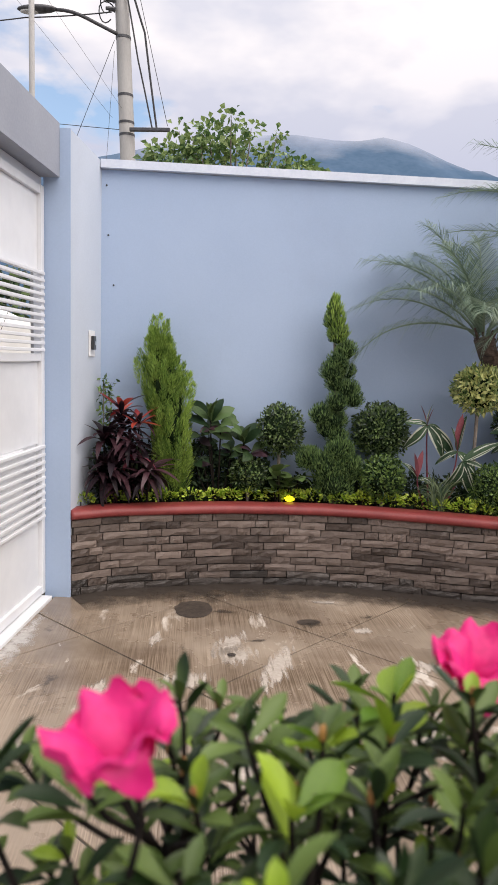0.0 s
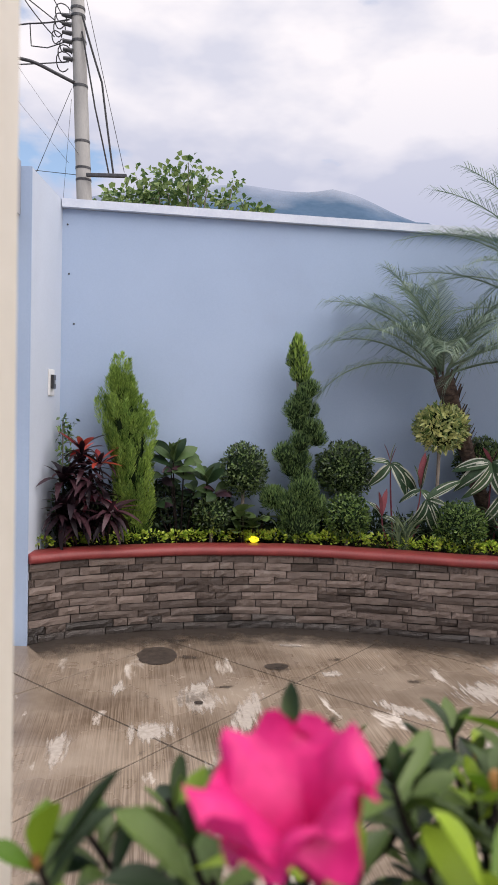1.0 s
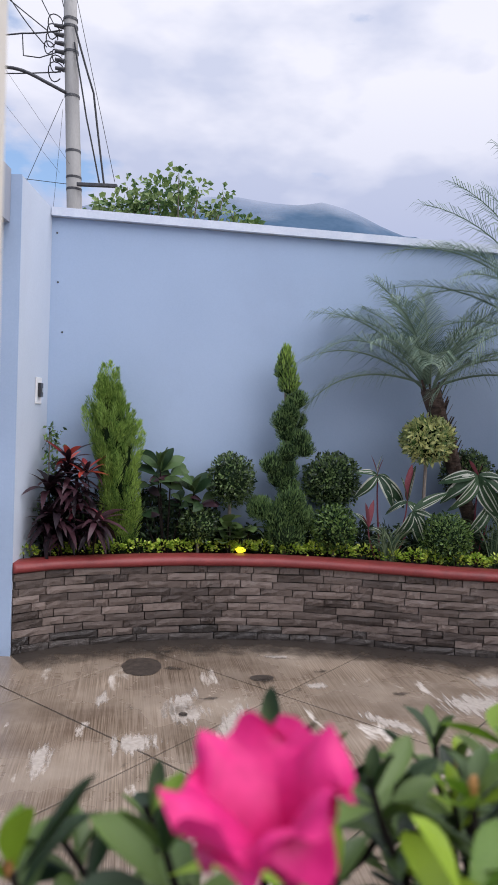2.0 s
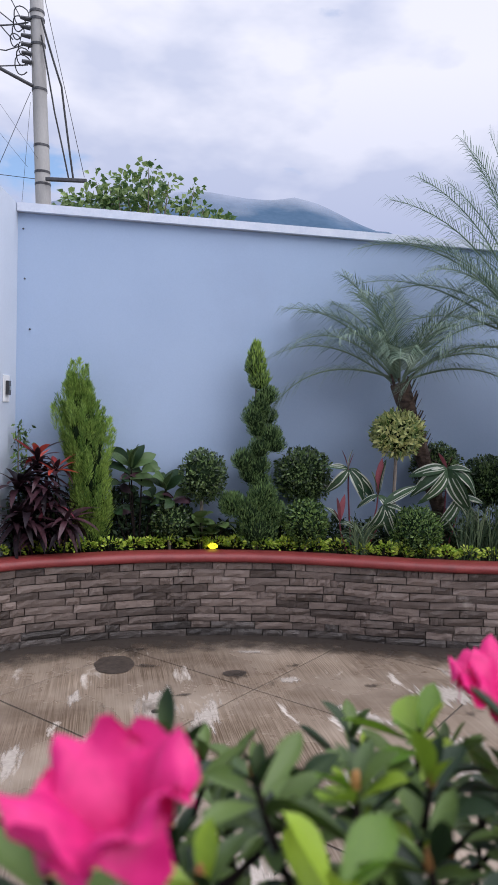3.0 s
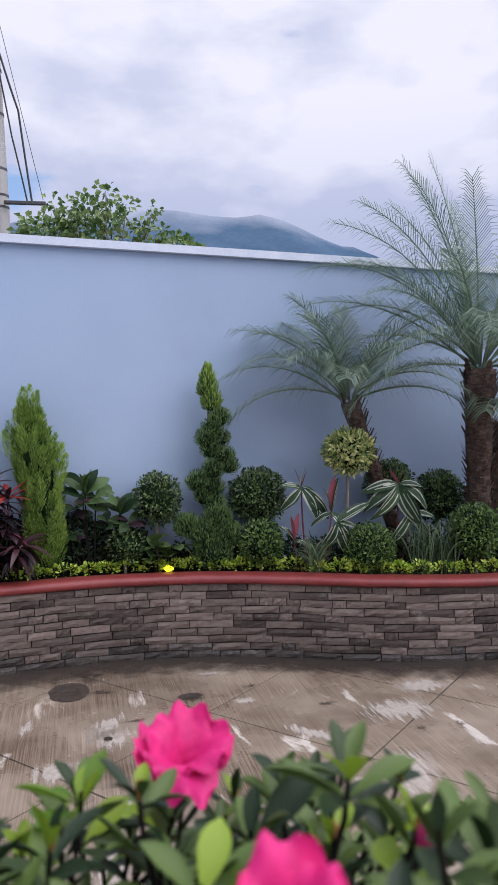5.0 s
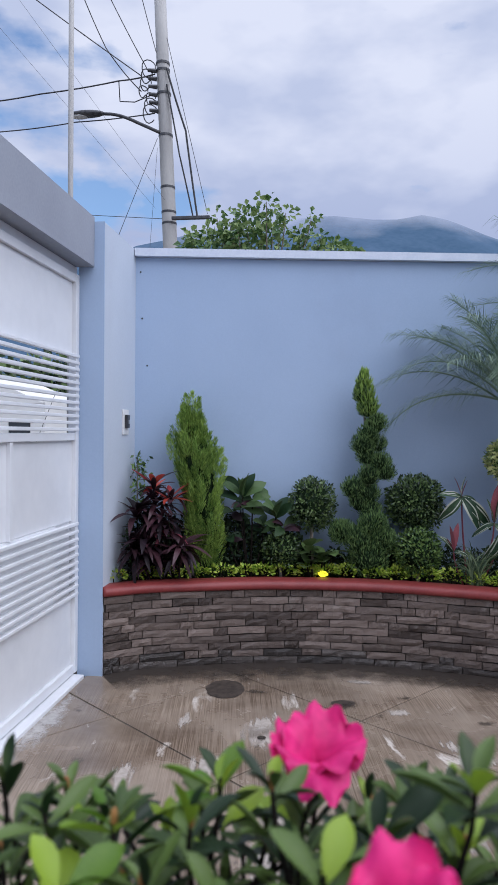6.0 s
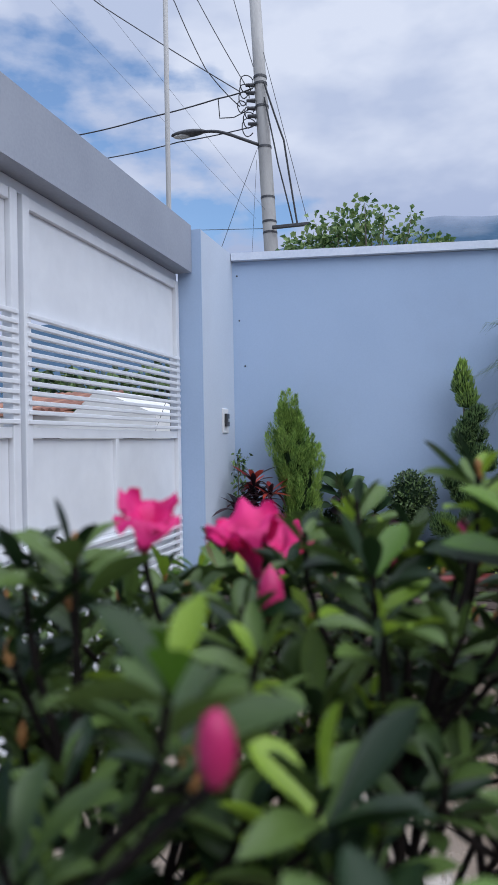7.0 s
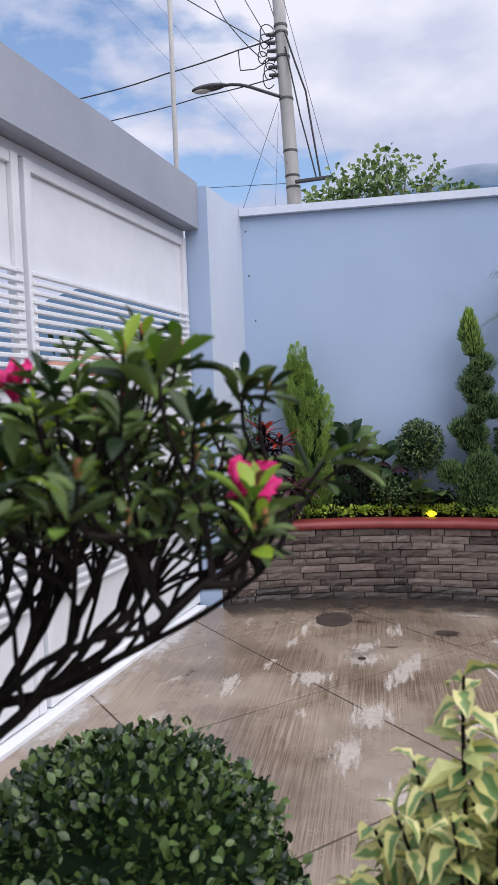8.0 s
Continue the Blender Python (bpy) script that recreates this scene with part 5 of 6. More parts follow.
# stains on the floor
def stain(name, c, rx, ry, turn, mat, label, seed):
    rng = random.Random(seed)
    n = 64
    ring = []
    for k in range(n):
        a = 2 * math.pi * k / n
        m = 1 + 0.07 * noise.noise(Vector((math.cos(a) * 2, math.sin(a) * 2, seed))) + rng.uniform(-0.03, 0.02)
        x, y = rx * math.cos(a) * m, ry * math.sin(a) * m
        ring.append((c[0] + x * math.cos(turn) - y * math.sin(turn), c[1] + x * math.sin(turn) + y * math.cos(turn), 0.0035))
    ob = raw(name, ring + [(c[0], c[1], 0.0045)], [(k, (k + 1) % n, n) for k in range(n)], mat)
    return tagged(ob, label, "stain", "floor stains")


stain("drain_patch", (-0.425, 4.19), 0.115, 0.145, 0.15, M_DRAIN, "dark wet drain patch in the concrete floor", 1)
stain("dirt_spot", (0.262, 4.07), 0.07, 0.045, 0.2, M_DRAIN, "small dark dirt spot on the concrete floor", 2)
stain("dirt_spot", (-0.14, 3.56), 0.022, 0.02, 0.2, M_DRAIN, "small dark dirt spot on the concrete floor", 3)

# dark band along the foot of the planter, ragged towards the yard
M_FOOTBAND = bpy.data.materials.new("dark_foot_band")
M_FOOTBAND.use_nodes = True
gt = M_FOOTBAND.node_tree
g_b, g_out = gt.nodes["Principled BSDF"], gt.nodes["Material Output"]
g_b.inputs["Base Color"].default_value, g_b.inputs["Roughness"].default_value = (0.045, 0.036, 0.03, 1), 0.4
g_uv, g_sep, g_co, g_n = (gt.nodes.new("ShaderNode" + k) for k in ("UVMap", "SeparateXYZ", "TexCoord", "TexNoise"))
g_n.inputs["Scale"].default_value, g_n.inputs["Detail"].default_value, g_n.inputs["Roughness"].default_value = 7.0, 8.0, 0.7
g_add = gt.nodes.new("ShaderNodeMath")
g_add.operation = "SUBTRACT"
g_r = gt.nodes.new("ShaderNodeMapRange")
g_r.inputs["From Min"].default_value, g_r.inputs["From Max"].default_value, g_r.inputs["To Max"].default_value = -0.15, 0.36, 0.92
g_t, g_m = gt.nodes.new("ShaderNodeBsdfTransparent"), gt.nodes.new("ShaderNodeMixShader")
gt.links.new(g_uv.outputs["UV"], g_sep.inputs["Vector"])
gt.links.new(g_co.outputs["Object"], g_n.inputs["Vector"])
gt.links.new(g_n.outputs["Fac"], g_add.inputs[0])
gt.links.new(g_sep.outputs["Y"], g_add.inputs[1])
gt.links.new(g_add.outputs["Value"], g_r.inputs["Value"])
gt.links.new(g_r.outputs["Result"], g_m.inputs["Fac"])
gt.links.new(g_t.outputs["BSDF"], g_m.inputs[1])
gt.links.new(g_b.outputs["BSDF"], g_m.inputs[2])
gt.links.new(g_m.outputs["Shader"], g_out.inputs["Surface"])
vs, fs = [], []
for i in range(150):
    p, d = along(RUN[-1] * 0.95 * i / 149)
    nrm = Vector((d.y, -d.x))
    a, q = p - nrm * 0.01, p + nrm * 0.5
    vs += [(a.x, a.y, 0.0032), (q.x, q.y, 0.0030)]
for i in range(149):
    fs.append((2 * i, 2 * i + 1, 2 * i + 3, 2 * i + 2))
foot_band = raw("damp_edge", vs, fs, M_FOOTBAND, floor, "dark band at the foot of the stone planter")
layer = foot_band.data.uv_layers.new(name="UVMap")
for loop in foot_band.data.loops:
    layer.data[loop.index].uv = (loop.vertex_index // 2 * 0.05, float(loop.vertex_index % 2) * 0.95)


def ragged(name, colour, rough, scale, stretch, low, high, most):
    """A patch with a torn edge: the noise eats it away towards its rim."""
    m = bpy.data.materials.new(name)
    m.use_nodes = True
    nt = m.node_tree
    bs, out = nt.nodes["Principled BSDF"], nt.nodes["Material Output"]
    uv, sep, co, mp, n1, n2 = (nt.nodes.new("ShaderNode" + k) for k in ("UVMap", "SeparateXYZ", "TexCoord", "Mapping", "TexNoise", "TexNoise"))
    mp.vector_type = "TEXTURE"
    mp.inputs["Scale"].default_value, mp.inputs["Rotation"].default_value = [1 / q for q in stretch], (0, 0, radians(8.5))
    n1.inputs["Scale"].default_value, n1.inputs["Detail"].default_value, n1.inputs["Roughness"].default_value = scale, 8.0, 0.68
    n2.inputs["Scale"].default_value, n2.inputs["Detail"].default_value = 45.0, 5.0
    tint = nt.nodes.new("ShaderNodeValToRGB")
    tint.color_ramp.elements[0].position, tint.color_ramp.elements[0].color = 0.3, (*[c * 0.72 for c in colour], 1)
    tint.color_ramp.elements[1].position, tint.color_ramp.elements[1].color = 0.65, (*colour, 1)
    sub, rng_, tr, mix = nt.nodes.new("ShaderNodeMath"), nt.nodes.new("ShaderNodeMapRange"), nt.nodes.new("ShaderNodeBsdfTransparent"), nt.nodes.new("ShaderNodeMixShader")
    sub.operation = "MULTIPLY_ADD"
    sub.inputs[1].default_value = -0.45
    rng_.inputs["From Min"].default_value, rng_.inputs["From Max"].default_value, rng_.inputs["To Max"].default_value = low, high, most
    bs.inputs["Roughness"].default_value = rough
    for a, b in ((uv.outputs["UV"], sep.inputs["Vector"]), (co.outputs["Object"], mp.inputs["Vector"]), (mp.outputs["Vector"], n1.inputs["Vector"]),
                 (co.outputs["Object"], n2.inputs["Vector"]), (n2.outputs["Fac"], tint.inputs["Fac"]), (tint.outputs["Color"], bs.inputs["Base Color"]),
                 (sep.outputs["Y"], sub.inputs[0]), (n1.outputs["Fac"], sub.inputs[2]), (sub.outputs["Value"], rng_.inputs["Value"]),
                 (rng_.outputs["Result"], mix.inputs["Fac"]), (tr.outputs["BSDF"], mix.inputs[1]), (bs.outputs["BSDF"], mix.inputs[2]), (mix.outputs["Shader"], out.inputs["Surface"])):
        nt.links.new(a, b)
    return m


M_WORN = ragged("scraped_pale_concrete", (0.62, 0.55, 0.48), 0.55, 3.0, (13.0, 1.5, 1), 0.20, 0.34, 0.66)
M_SPLASH = ragged("white_paint_splash", (0.74, 0.72, 0.70), 0.5, 6.0, (1.5, 1.0, 1), 0.22, 0.42, 0.55)
M_BLOT = ragged("dark_dirt_blot", (0.060, 0.047, 0.037), 0.5, 14.0, (1, 0.8, 1), 0.28, 0.42, 0.6)


def floor_patch(name, c, rx, ry, turn, mat, z, label):
    n = 28
    v = [(c[0], c[1], z)]
    for k in range(n):
        a = 2 * math.pi * k / n
        x, y = rx * math.cos(a), ry * math.sin(a)
        v.append((c[0] + x * math.cos(turn) - y * math.sin(turn), c[1] + x * math.sin(turn) + y * math.cos(turn), z))
    ob = raw(name, v, [(0, 1 + k, 1 + (k + 1) % n) for k in range(n)], mat, floor, label)
    layer = ob.data.uv_layers.new(name="UVMap")
    for loop in ob.data.loops:
        layer.data[loop.index].uv = (0.5, 0.0 if loop.vertex_index == 0 else 1.0)


for x, y, rx, ry, turn in ((0.555, 3.98, 0.11, 0.07, 0.1), (-0.70, 3.06, 0.07, 0.24, 0.15), (-0.565, 3.71, 0.05, 0.14, 0.0), (-0.16, 3.68, 0.11, 0.27, -0.3), (0.88, 3.52, 0.26, 0.075, -0.7),
                           (0.10, 3.45, 0.10, 0.40, -0.2), (1.38, 3.78, 0.32, 0.22, 0.3), (1.22, 3.1, 0.18, 0.36, -0.3), (1.62, 4.12, 0.28, 0.15, 0.2), (-0.33, 3.24, 0.18, 0.15, 0.4),
                           (0.02, 2.9, 0.14, 0.22, -0.2), (-0.13, 3.57, 0.19, 0.16, 0.0), (0.36, 4.43, 0.13, 0.04, 0.0), (-0.02, 2.55, 0.10, 0.22, 0.0), (0.25, 2.3, 0.16, 0.22, -0.3), (0.75, 2.9, 0.16, 0.3, -0.4), (-0.9, 2.6, 0.06, 0.2, 0.1)):
    floor_patch("worn_patch", (x, y), rx, ry, turn, M_WORN, 0.0022, "pale scraped patch in the concrete")
for y, ry in ((3.55, 0.75), (2.6, 0.8), (1.6, 0.8)):
    floor_patch("paint_splash", (-1.27, y), 0.13, ry, 0.02, M_SPLASH, 0.0026, "white paint splashed along the gate sill")
for x, y, rx, ry in ((0.27, 4.04, 0.15, 0.10), (-0.25, 4.17, 0.14, 0.08), (-0.02, 3.76, 0.11, 0.04), (0.46, 3.93, 0.09, 0.05), (0.62, 4.2, 0.12, 0.06), (-0.35, 4.45, 0.2, 0.06), (-0.13, 3.55, 0.05, 0.05), (1.0, 3.9, 0.1, 0.05)):
    floor_patch("dirt_blot", (x, y), rx, ry, 0.2, M_BLOT, 0.0041, "dark dirt ground into the concrete")


# ---- azalea in the raised bed ----
rng = random.Random(77)
azalea = thing("azalea_bush", (0.13, 0.32, 0.53), "flowering azalea bush with glossy leaves and magenta blooms", "azalea")
HEAD = Vector((0.212, 0.278, 1.188))
b = bmesh.new()
tube(b, [(0.130, 0.320, 0.50), (0.155, 0.305, 0.85), (0.193, 0.285, 1.06), (0.206, 0.280, 1.14), HEAD], [0.021, 0.018, 0.0145, 0.0135, 0.010], 12)
part("trunk", b, M_BARK, azalea, smooth=True)
MAIN_LIMBS = [  # where each main limb ends, and how far it bows outwards on the way
    ((0.05, 0.32, 1.27), 0.02), ((0.06, 0.44, 1.26), 0.01), ((0.13, 0.25, 1.28), 0.02), ((0.17, 0.47, 1.26), 0.0), ((0.165, 0.33, 1.29), 0.0), ((0.21, 0.38, 1.29), 0.0),
    ((0.235, 0.24, 1.28), 0.015), ((0.28, 0.44, 1.27), 0.01), ((0.27, 0.33, 1.29), 0.01), ((0.32, 0.27, 1.285), 0.02), ((0.37, 0.33, 1.275), 0.03), ((0.20, 0.18, 1.27), 0.02)]
NODES = []
for end, sag in MAIN_LIMBS:
    end = Vector(end)
    root = HEAD - Vector((0, 0, rng.uniform(0.0, 0.05)))
    mid = root.lerp(end, 0.5) - Vector((0, 0, sag)) + Vector((end.x - HEAD.x, end.y - HEAD.y, 0)) * 0.12
    pts = bez(root, root.lerp(mid, 0.6), mid, end, 9)
    pts = [p + Vector((rng.uniform(-1, 1), rng.uniform(-1, 1), rng.uniform(-1, 1))) * 0.003 for p in pts]
    b = bmesh.new()
    tube(b, pts, [0.0040 - 0.00026 * i for i in range(10)], 8)
    part("limb", b, M_BARK, azalea, smooth=True)
    NODES += pts[5:]
    for start in (3, 4, 6):
        way = (pts[start] - pts[start - 2]).normalized()
        side = (rnd_dir(rng, -0.1) - way * 0.3).normalized()
        tip = pts[start] + way * rng.uniform(0.05, 0.08) + side * rng.uniform(0.025, 0.05) + Vector((0, 0, 0.03))
        tip.z = min(tip.z, 1.30)
        fork = bez(pts[start], pts[start] + way * 0.02 + side * 0.012, tip - Vector((0, 0, 0.03)), tip, 6)
        b = bmesh.new()
        tube(b, fork, [0.0023 - 0.00016 * i for i in range(7)], 6)
        part("branch", b, M_BARK, azalea, smooth=True)
        NODES += fork[3:]
low = [HEAD + Vector((0.0, 0, -0.02)), Vector((0.270, 0.266, 1.212)), Vector((0.320, 0.250, 1.237)), Vector((0.353, 0.240, 1.246)), Vector((0.367, 0.240, 1.254)), Vector((0.387, 0.247, 1.271)), Vector((0.412, 0.265, 1.289)), Vector((0.419, 0.273, 1.299))]
b = bmesh.new()
tube(b, low, [0.0034, 0.0026, 0.0022, 0.0020, 0.0019, 0.0018, 0.0016, 0.0013], 8)
part("limb", b, M_BARK, azalea, "low sweeping dark limb", smooth=True)
for start, end in ((2, (0.344, 0.264, 1.277)), (4, (0.353, 0.246, 1.285)), (5, (0.387, 0.257, 1.289)), (1, (0.290, 0.278, 1.246)), (5, (0.403, 0.268, 1.285))):
    p = low[start]
    tip = Vector(end)
    b = bmesh.new()
    fork = bez(p, p + (tip - p) * 0.35 + Vector((0.008, 0, -0.004)), tip - Vector((0, 0, 0.025)), tip, 6)
    tube(b, fork, [0.0032 - 0.0002 * i for i in range(7)], 6)
    part("branch", b, M_BARK, azalea, smooth=True)
    NODES += fork[4:]
NODES += low[6:]

CX, CY, RX, RY = 0.215, 0.365, 0.24, 0.255


def canopy(x, y):
    r2 = ((x - CX) / RX) ** 2 + ((y - CY) / RY) ** 2
    return 1.372 - 0.075 * r2 * r2 - max(0.0, y - 0.41) * 0.75 + 0.044 * math.exp(-((x - 0.32) / 0.1) ** 2 - ((y - 0.25) / 0.09) ** 2)


AZ_LEAF = [leaf_mesh("leaf", M_AZLEAF, w, d, n=8, fold=f, peak=1.45) for w, d, f in ((0.31, 0.15, 0.30), (0.28, 0.32, 0.32), (0.33, 0.05, 0.38), (0.29, -0.12, 0.30))]
AZ_YOUNG = [leaf_mesh("leaf", M_AZYOUNG, w, d, n=8, fold=f, peak=1.6) for w, d, f in ((0.36, 0.05, 0.24), (0.40, 0.2, 0.2))]
SHOOTS = [  # shoots that stand out: place, leaning, leaf length, how young
    ((0.336, 0.290, 1.406), (-0.05, 0, 1), 0.030, 0.3), ((0.357, 0.296, 1.398), (0.05, 0, 1), 0.032, 0.6), ((0.392, 0.312, 1.376), (0.5, 0, 0.8), 0.030, 0.05), ((0.290, 0.290, 1.393), (-0.1, 0, 1), 0.028, 0.1), ((0.310, 0.300, 1.380), (0, 0.1, 1), 0.030, 0.2),
    ((0.128, 0.335, 1.338), (0.0, -0.1, 1), 0.036, 0.7), ((0.175, 0.417, 1.343), (0.0, 0, 1), 0.034, 0.85), ((0.140, 0.366, 1.350), (-0.1, 0, 1), 0.030, 0.4), ((0.048, 0.345, 1.345), (-0.2, 0, 1), 0.032, 0.2),
    ((0.168, 0.380, 1.345), (0.1, 0, 1), 0.032, 0.2), ((0.265, 0.420, 1.345), (0.1, 0, 1), 0.034, 0.3), ((0.163, 0.483, 1.312), (0, 0.1, 1), 0.034, 0.1), ((0.125, 0.398, 1.335), (0, 0, 1), 0.032, 0.1),
    ((0.349, 0.243, 1.392), (-0.1, 0, 1), 0.036, 0.5), ((0.372, 0.236, 1.385), (0.15, 0, 1), 0.038, 0.6), ((0.274, 0.135, 1.374), (0.0, 0.1, 1), 0.034, 0.5), ((0.398, 0.330, 1.372), (0.5, 0, 0.8), 0.034, 0.1),
    ((0.450, 0.362, 1.330), (0.8, 0, 0.5), 0.034, 0.1), ((0.430, 0.345, 1.325), (0.5, -0.2, 0.6), 0.034, 0.1), ((0.381, 0.142, 1.338), (0.25, 0.0, 0.9), 0.021, 0.7), ((0.408, 0.272, 1.312), (0.4, -0.3, 0.8), 0.034, 0.9),
    ((0.315, 0.115, 1.335), (0.0, -0.3, 1), 0.036, 0.4), ((0.005, 0.352, 1.332), (-0.3, 0, 1), 0.036, 0.9), ((0.30, 0.25, 1.375), (0, 0, 1), 0.034, 0.4), ((0.335, 0.30, 1.372), (0.1, 0, 1), 0.034, 0.2),
    ((0.225, 0.33, 1.355), (0, 0, 1), 0.034, 0.4), ((0.245, 0.365, 1.352), (0, 0, 1), 0.034, 0.2), ((0.185, 0.30, 1.348), (0, 0, 1), 0.034, 0.3), ((0.095, 0.30, 1.335), (-0.1, 0, 1), 0.032, 0.2), ((0.24, 0.215, 1.345), (0, -0.1, 1), 0.036, 0.3)]
placed = [Vector(s[0]) for s in SHOOTS]
tries = 0
while len(SHOOTS) < 225 and tries < 20000:
    tries += 1
    a, rr = rng.uniform(0, 2 * math.pi), math.sqrt(rng.random())
    x, y = CX + RX * rr * math.cos(a), CY + RY * rr * math.sin(a)
    depth = 0.0 if len(SHOOTS) < 120 else rng.uniform(0.025, 0.095)
    p = Vector((x, y, canopy(x, y) - 0.022 - depth + rng.uniform(-0.024, 0.012)))
    if x < -0.005 or y < 0.135 or min((p - q).length for q in placed) < 0.029:
        continue
    if (x < 0.03 and y > 0.40) or p.z < max(1.265, 1.325 - (y - 0.14) * 0.25) or x > 0.545 - 0.344 * (y + 0.09):
        continue
    placed.append(p)
    SHOOTS.append((tuple(p), (math.cos(a) * rr * 0.6, math.sin(a) * rr * 0.6, 1), rng.uniform(0.021, 0.028), 0.05 if rng.random() < 0.7 else 0.45))

SHOOTS += [((x, y, z - 0.02), (0, 0, 1), 0.031, g) for x, y, z, g in ((0.216, 0.20, 1.407, 0.2), (0.198, 0.20, 1.401, 0.1), (0.279, 0.35, 1.402, 0.5), (0.332, 0.30, 1.398, 0.6), (0.30, 0.27, 1.392, 0.1))]
for k in range(34):     # the side of the bush that hangs low
    p = Vector((rng.uniform(0.13, 0.30), rng.uniform(0.125, 0.24), rng.uniform(1.285, 1.345)))
    SHOOTS.append((tuple(p), (rng.uniform(-0.3, 0.3), -0.35, 1), rng.uniform(0.026, 0.036), 0.05 if rng.random() < 0.75 else 0.4))
joined_v, joined_f, joined_y, joined_yf = [], [], [], []
loose = 0
for index, (at, lean, size, young) in enumerate(SHOOTS):
    at, axis, size = Vector(at), Vector(lean).normalized(), size * (0.92 if index < 25 else 1.0)
    near = min(NODES, key=lambda q: (q - at).length + (0.2 if q.z > at.z - 0.05 else 0))
    d = (at - near).length
    b = bmesh.new()
    tw = bez(near, near + Vector((0, 0, d * 0.2)) + (at - near) * 0.15, at - axis * d * 0.4, at + axis * 0.006, 6)
    tube(b, tw, [0.0019 - 0.00014 * i for i in range(7)], 5)
    part("twig", b, M_BARK, azalea)
    u = axis.orthogonal().normalized()
    w = axis.cross(u)
    n = rng.randint(8, 11)
    for k in range(n):
        ang = 2.399 * k + rng.uniform(-0.25, 0.25)
        inner = k >= n - 3
        open_ = rng.uniform(0.35, 0.75) if inner else rng.uniform(0.85, 1.35)
        way = axis * math.cos(open_) + (u * math.cos(ang) + w * math.sin(ang)) * math.sin(open_)
        s = size * (rng.uniform(0.55, 0.85) if inner else rng.uniform(0.8, 1.15))
        base = at - axis * (0.0 if inner else rng.uniform(0.0, 0.02))
        yl = rng.random() < (min(1, young * 1.2) if inner else young * (0.45 if index < 30 else 0.2))
        me = rng.choice(AZ_YOUNG if yl else AZ_LEAF)
        m = leaf_pose(base, way, s, rng.uniform(-0.5, 0.5))
        if loose < 300 and index < 44:
            piece("leaf", me, m, azalea)
            loose += 1
        else:
            V, F = (joined_y, joined_yf) if yl else (joined_v, joined_f)
            o = len(V)
            V += [m @ v.co for v in me.vertices]
            F += [tuple(o + i for i in f.vertices) for f in me.polygons]
    if rng.random() < 0.35:
        b = bmesh.new()
        blob(b, at + axis * 0.005, (0.0018, 0.0018, 0.0045), rough=0.3, seg=8)
        part("dry_bud", b, M_BROWN, azalea)
tagged(raw("foliage", joined_v, joined_f, M_AZLEAFS, azalea, smooth=True), kind="stuff")
tagged(raw("young_foliage", joined_y, joined_yf, M_AZYOUNG, azalea, smooth=True), kind="stuff")


def bloom(at, axis, size, seed, layers=1, spread=1.0):
    """An open wavy funnel flower: a calyx tube that carries five broad petals, or two rings of them."""
    rng = random.Random(seed)
    at, axis = Vector(at), Vector(axis).normalized()
    u = axis.orthogonal().normalized()
    w = axis.cross(u)
    b = bmesh.new()
    tube(b, [at - axis * size * 0.70, at - axis * size * 0.62, at - axis * size * 0.48], [0.0014, 0.0024, 0.0026], 8)
    fl = part("flower", b, M_BUD, azalea, "magenta azalea bloom")
    b = bmesh.new()
    near = min(NODES, key=lambda q: (q - at).length)
    tube(b, bez(near, near.lerp(at, 0.4), at - axis * size * 1.1, at - axis * size * 0.68, 5), 0.0013, 5)
    part("flower_stalk", b, M_BARK, azalea)
    for layer in range(layers):
        for k in range(5):
            a0 = 2 * math.pi * (k + 0.5 * layer) / 5 + rng.uniform(-0.2, 0.2)
            flare = spread * rng.uniform(0.6, 0.95) * (1.0 if layers == 1 else 1.15 - 0.35 * layer)
            long = rng.uniform(0.9, 1.1)
            curl = rng.uniform(-0.10, 0.30 if layers == 1 else 0.05)
            ph = rng.uniform(0, 6)
            v, f, N, K = [], [], 13, 11
            radial, tangent = u * math.cos(a0) + w * math.sin(a0), w * math.cos(a0) - u * math.sin(a0)
            for i in range(N):
                t = i / (N - 1)
                wide = size * (0.06 + 0.36 * math.sin(math.pi * min(1.0, 0.05 + 0.70 * t ** 1.1)) ** 0.55 * min(1.0, 0.25 + 1.5 * t))
                open_ = max(0.0, (t - 0.18) / 0.82)
                for j in range(K):
                    q = -1 + 2 * j / (K - 1)
                    rho = size * long * (0.05 + 0.10 * t + 0.46 * flare * open_ ** 1.3)
                    h = size * long * (-0.58 + 1.02 * t - 0.42 * flare * open_ ** 2 - curl * open_ ** 4)
                    cup = size * 0.10 * q * q * (1.0 - 1.3 * t)
                    rip = size * (0.09 * math.sin(q * 6.0 + ph) * t * t + 0.12 * math.sin(t * 9 + 2.5 * q + ph) * abs(q) ** 1.5 * t)
                    tip = size * 0.24 * q ** 4 * t ** 3
                    pt = at + radial * (rho - tip - 0.3 * cup) + tangent * q * wide + axis * (h + cup + rip - 0.7 * tip)
                    v.append(pt + noise.noise_vector(pt * (2.2 / size) + Vector((k, layer, seed))) * size * 0.05 * t)
            for i in range(N - 1):
                for j in range(K - 1):
                    o = i * K + j
                    f.append((o, o + 1, o + K + 1, o + K))
            raw("petal", v, f, M_PETAL, fl, smooth=True)
    return fl


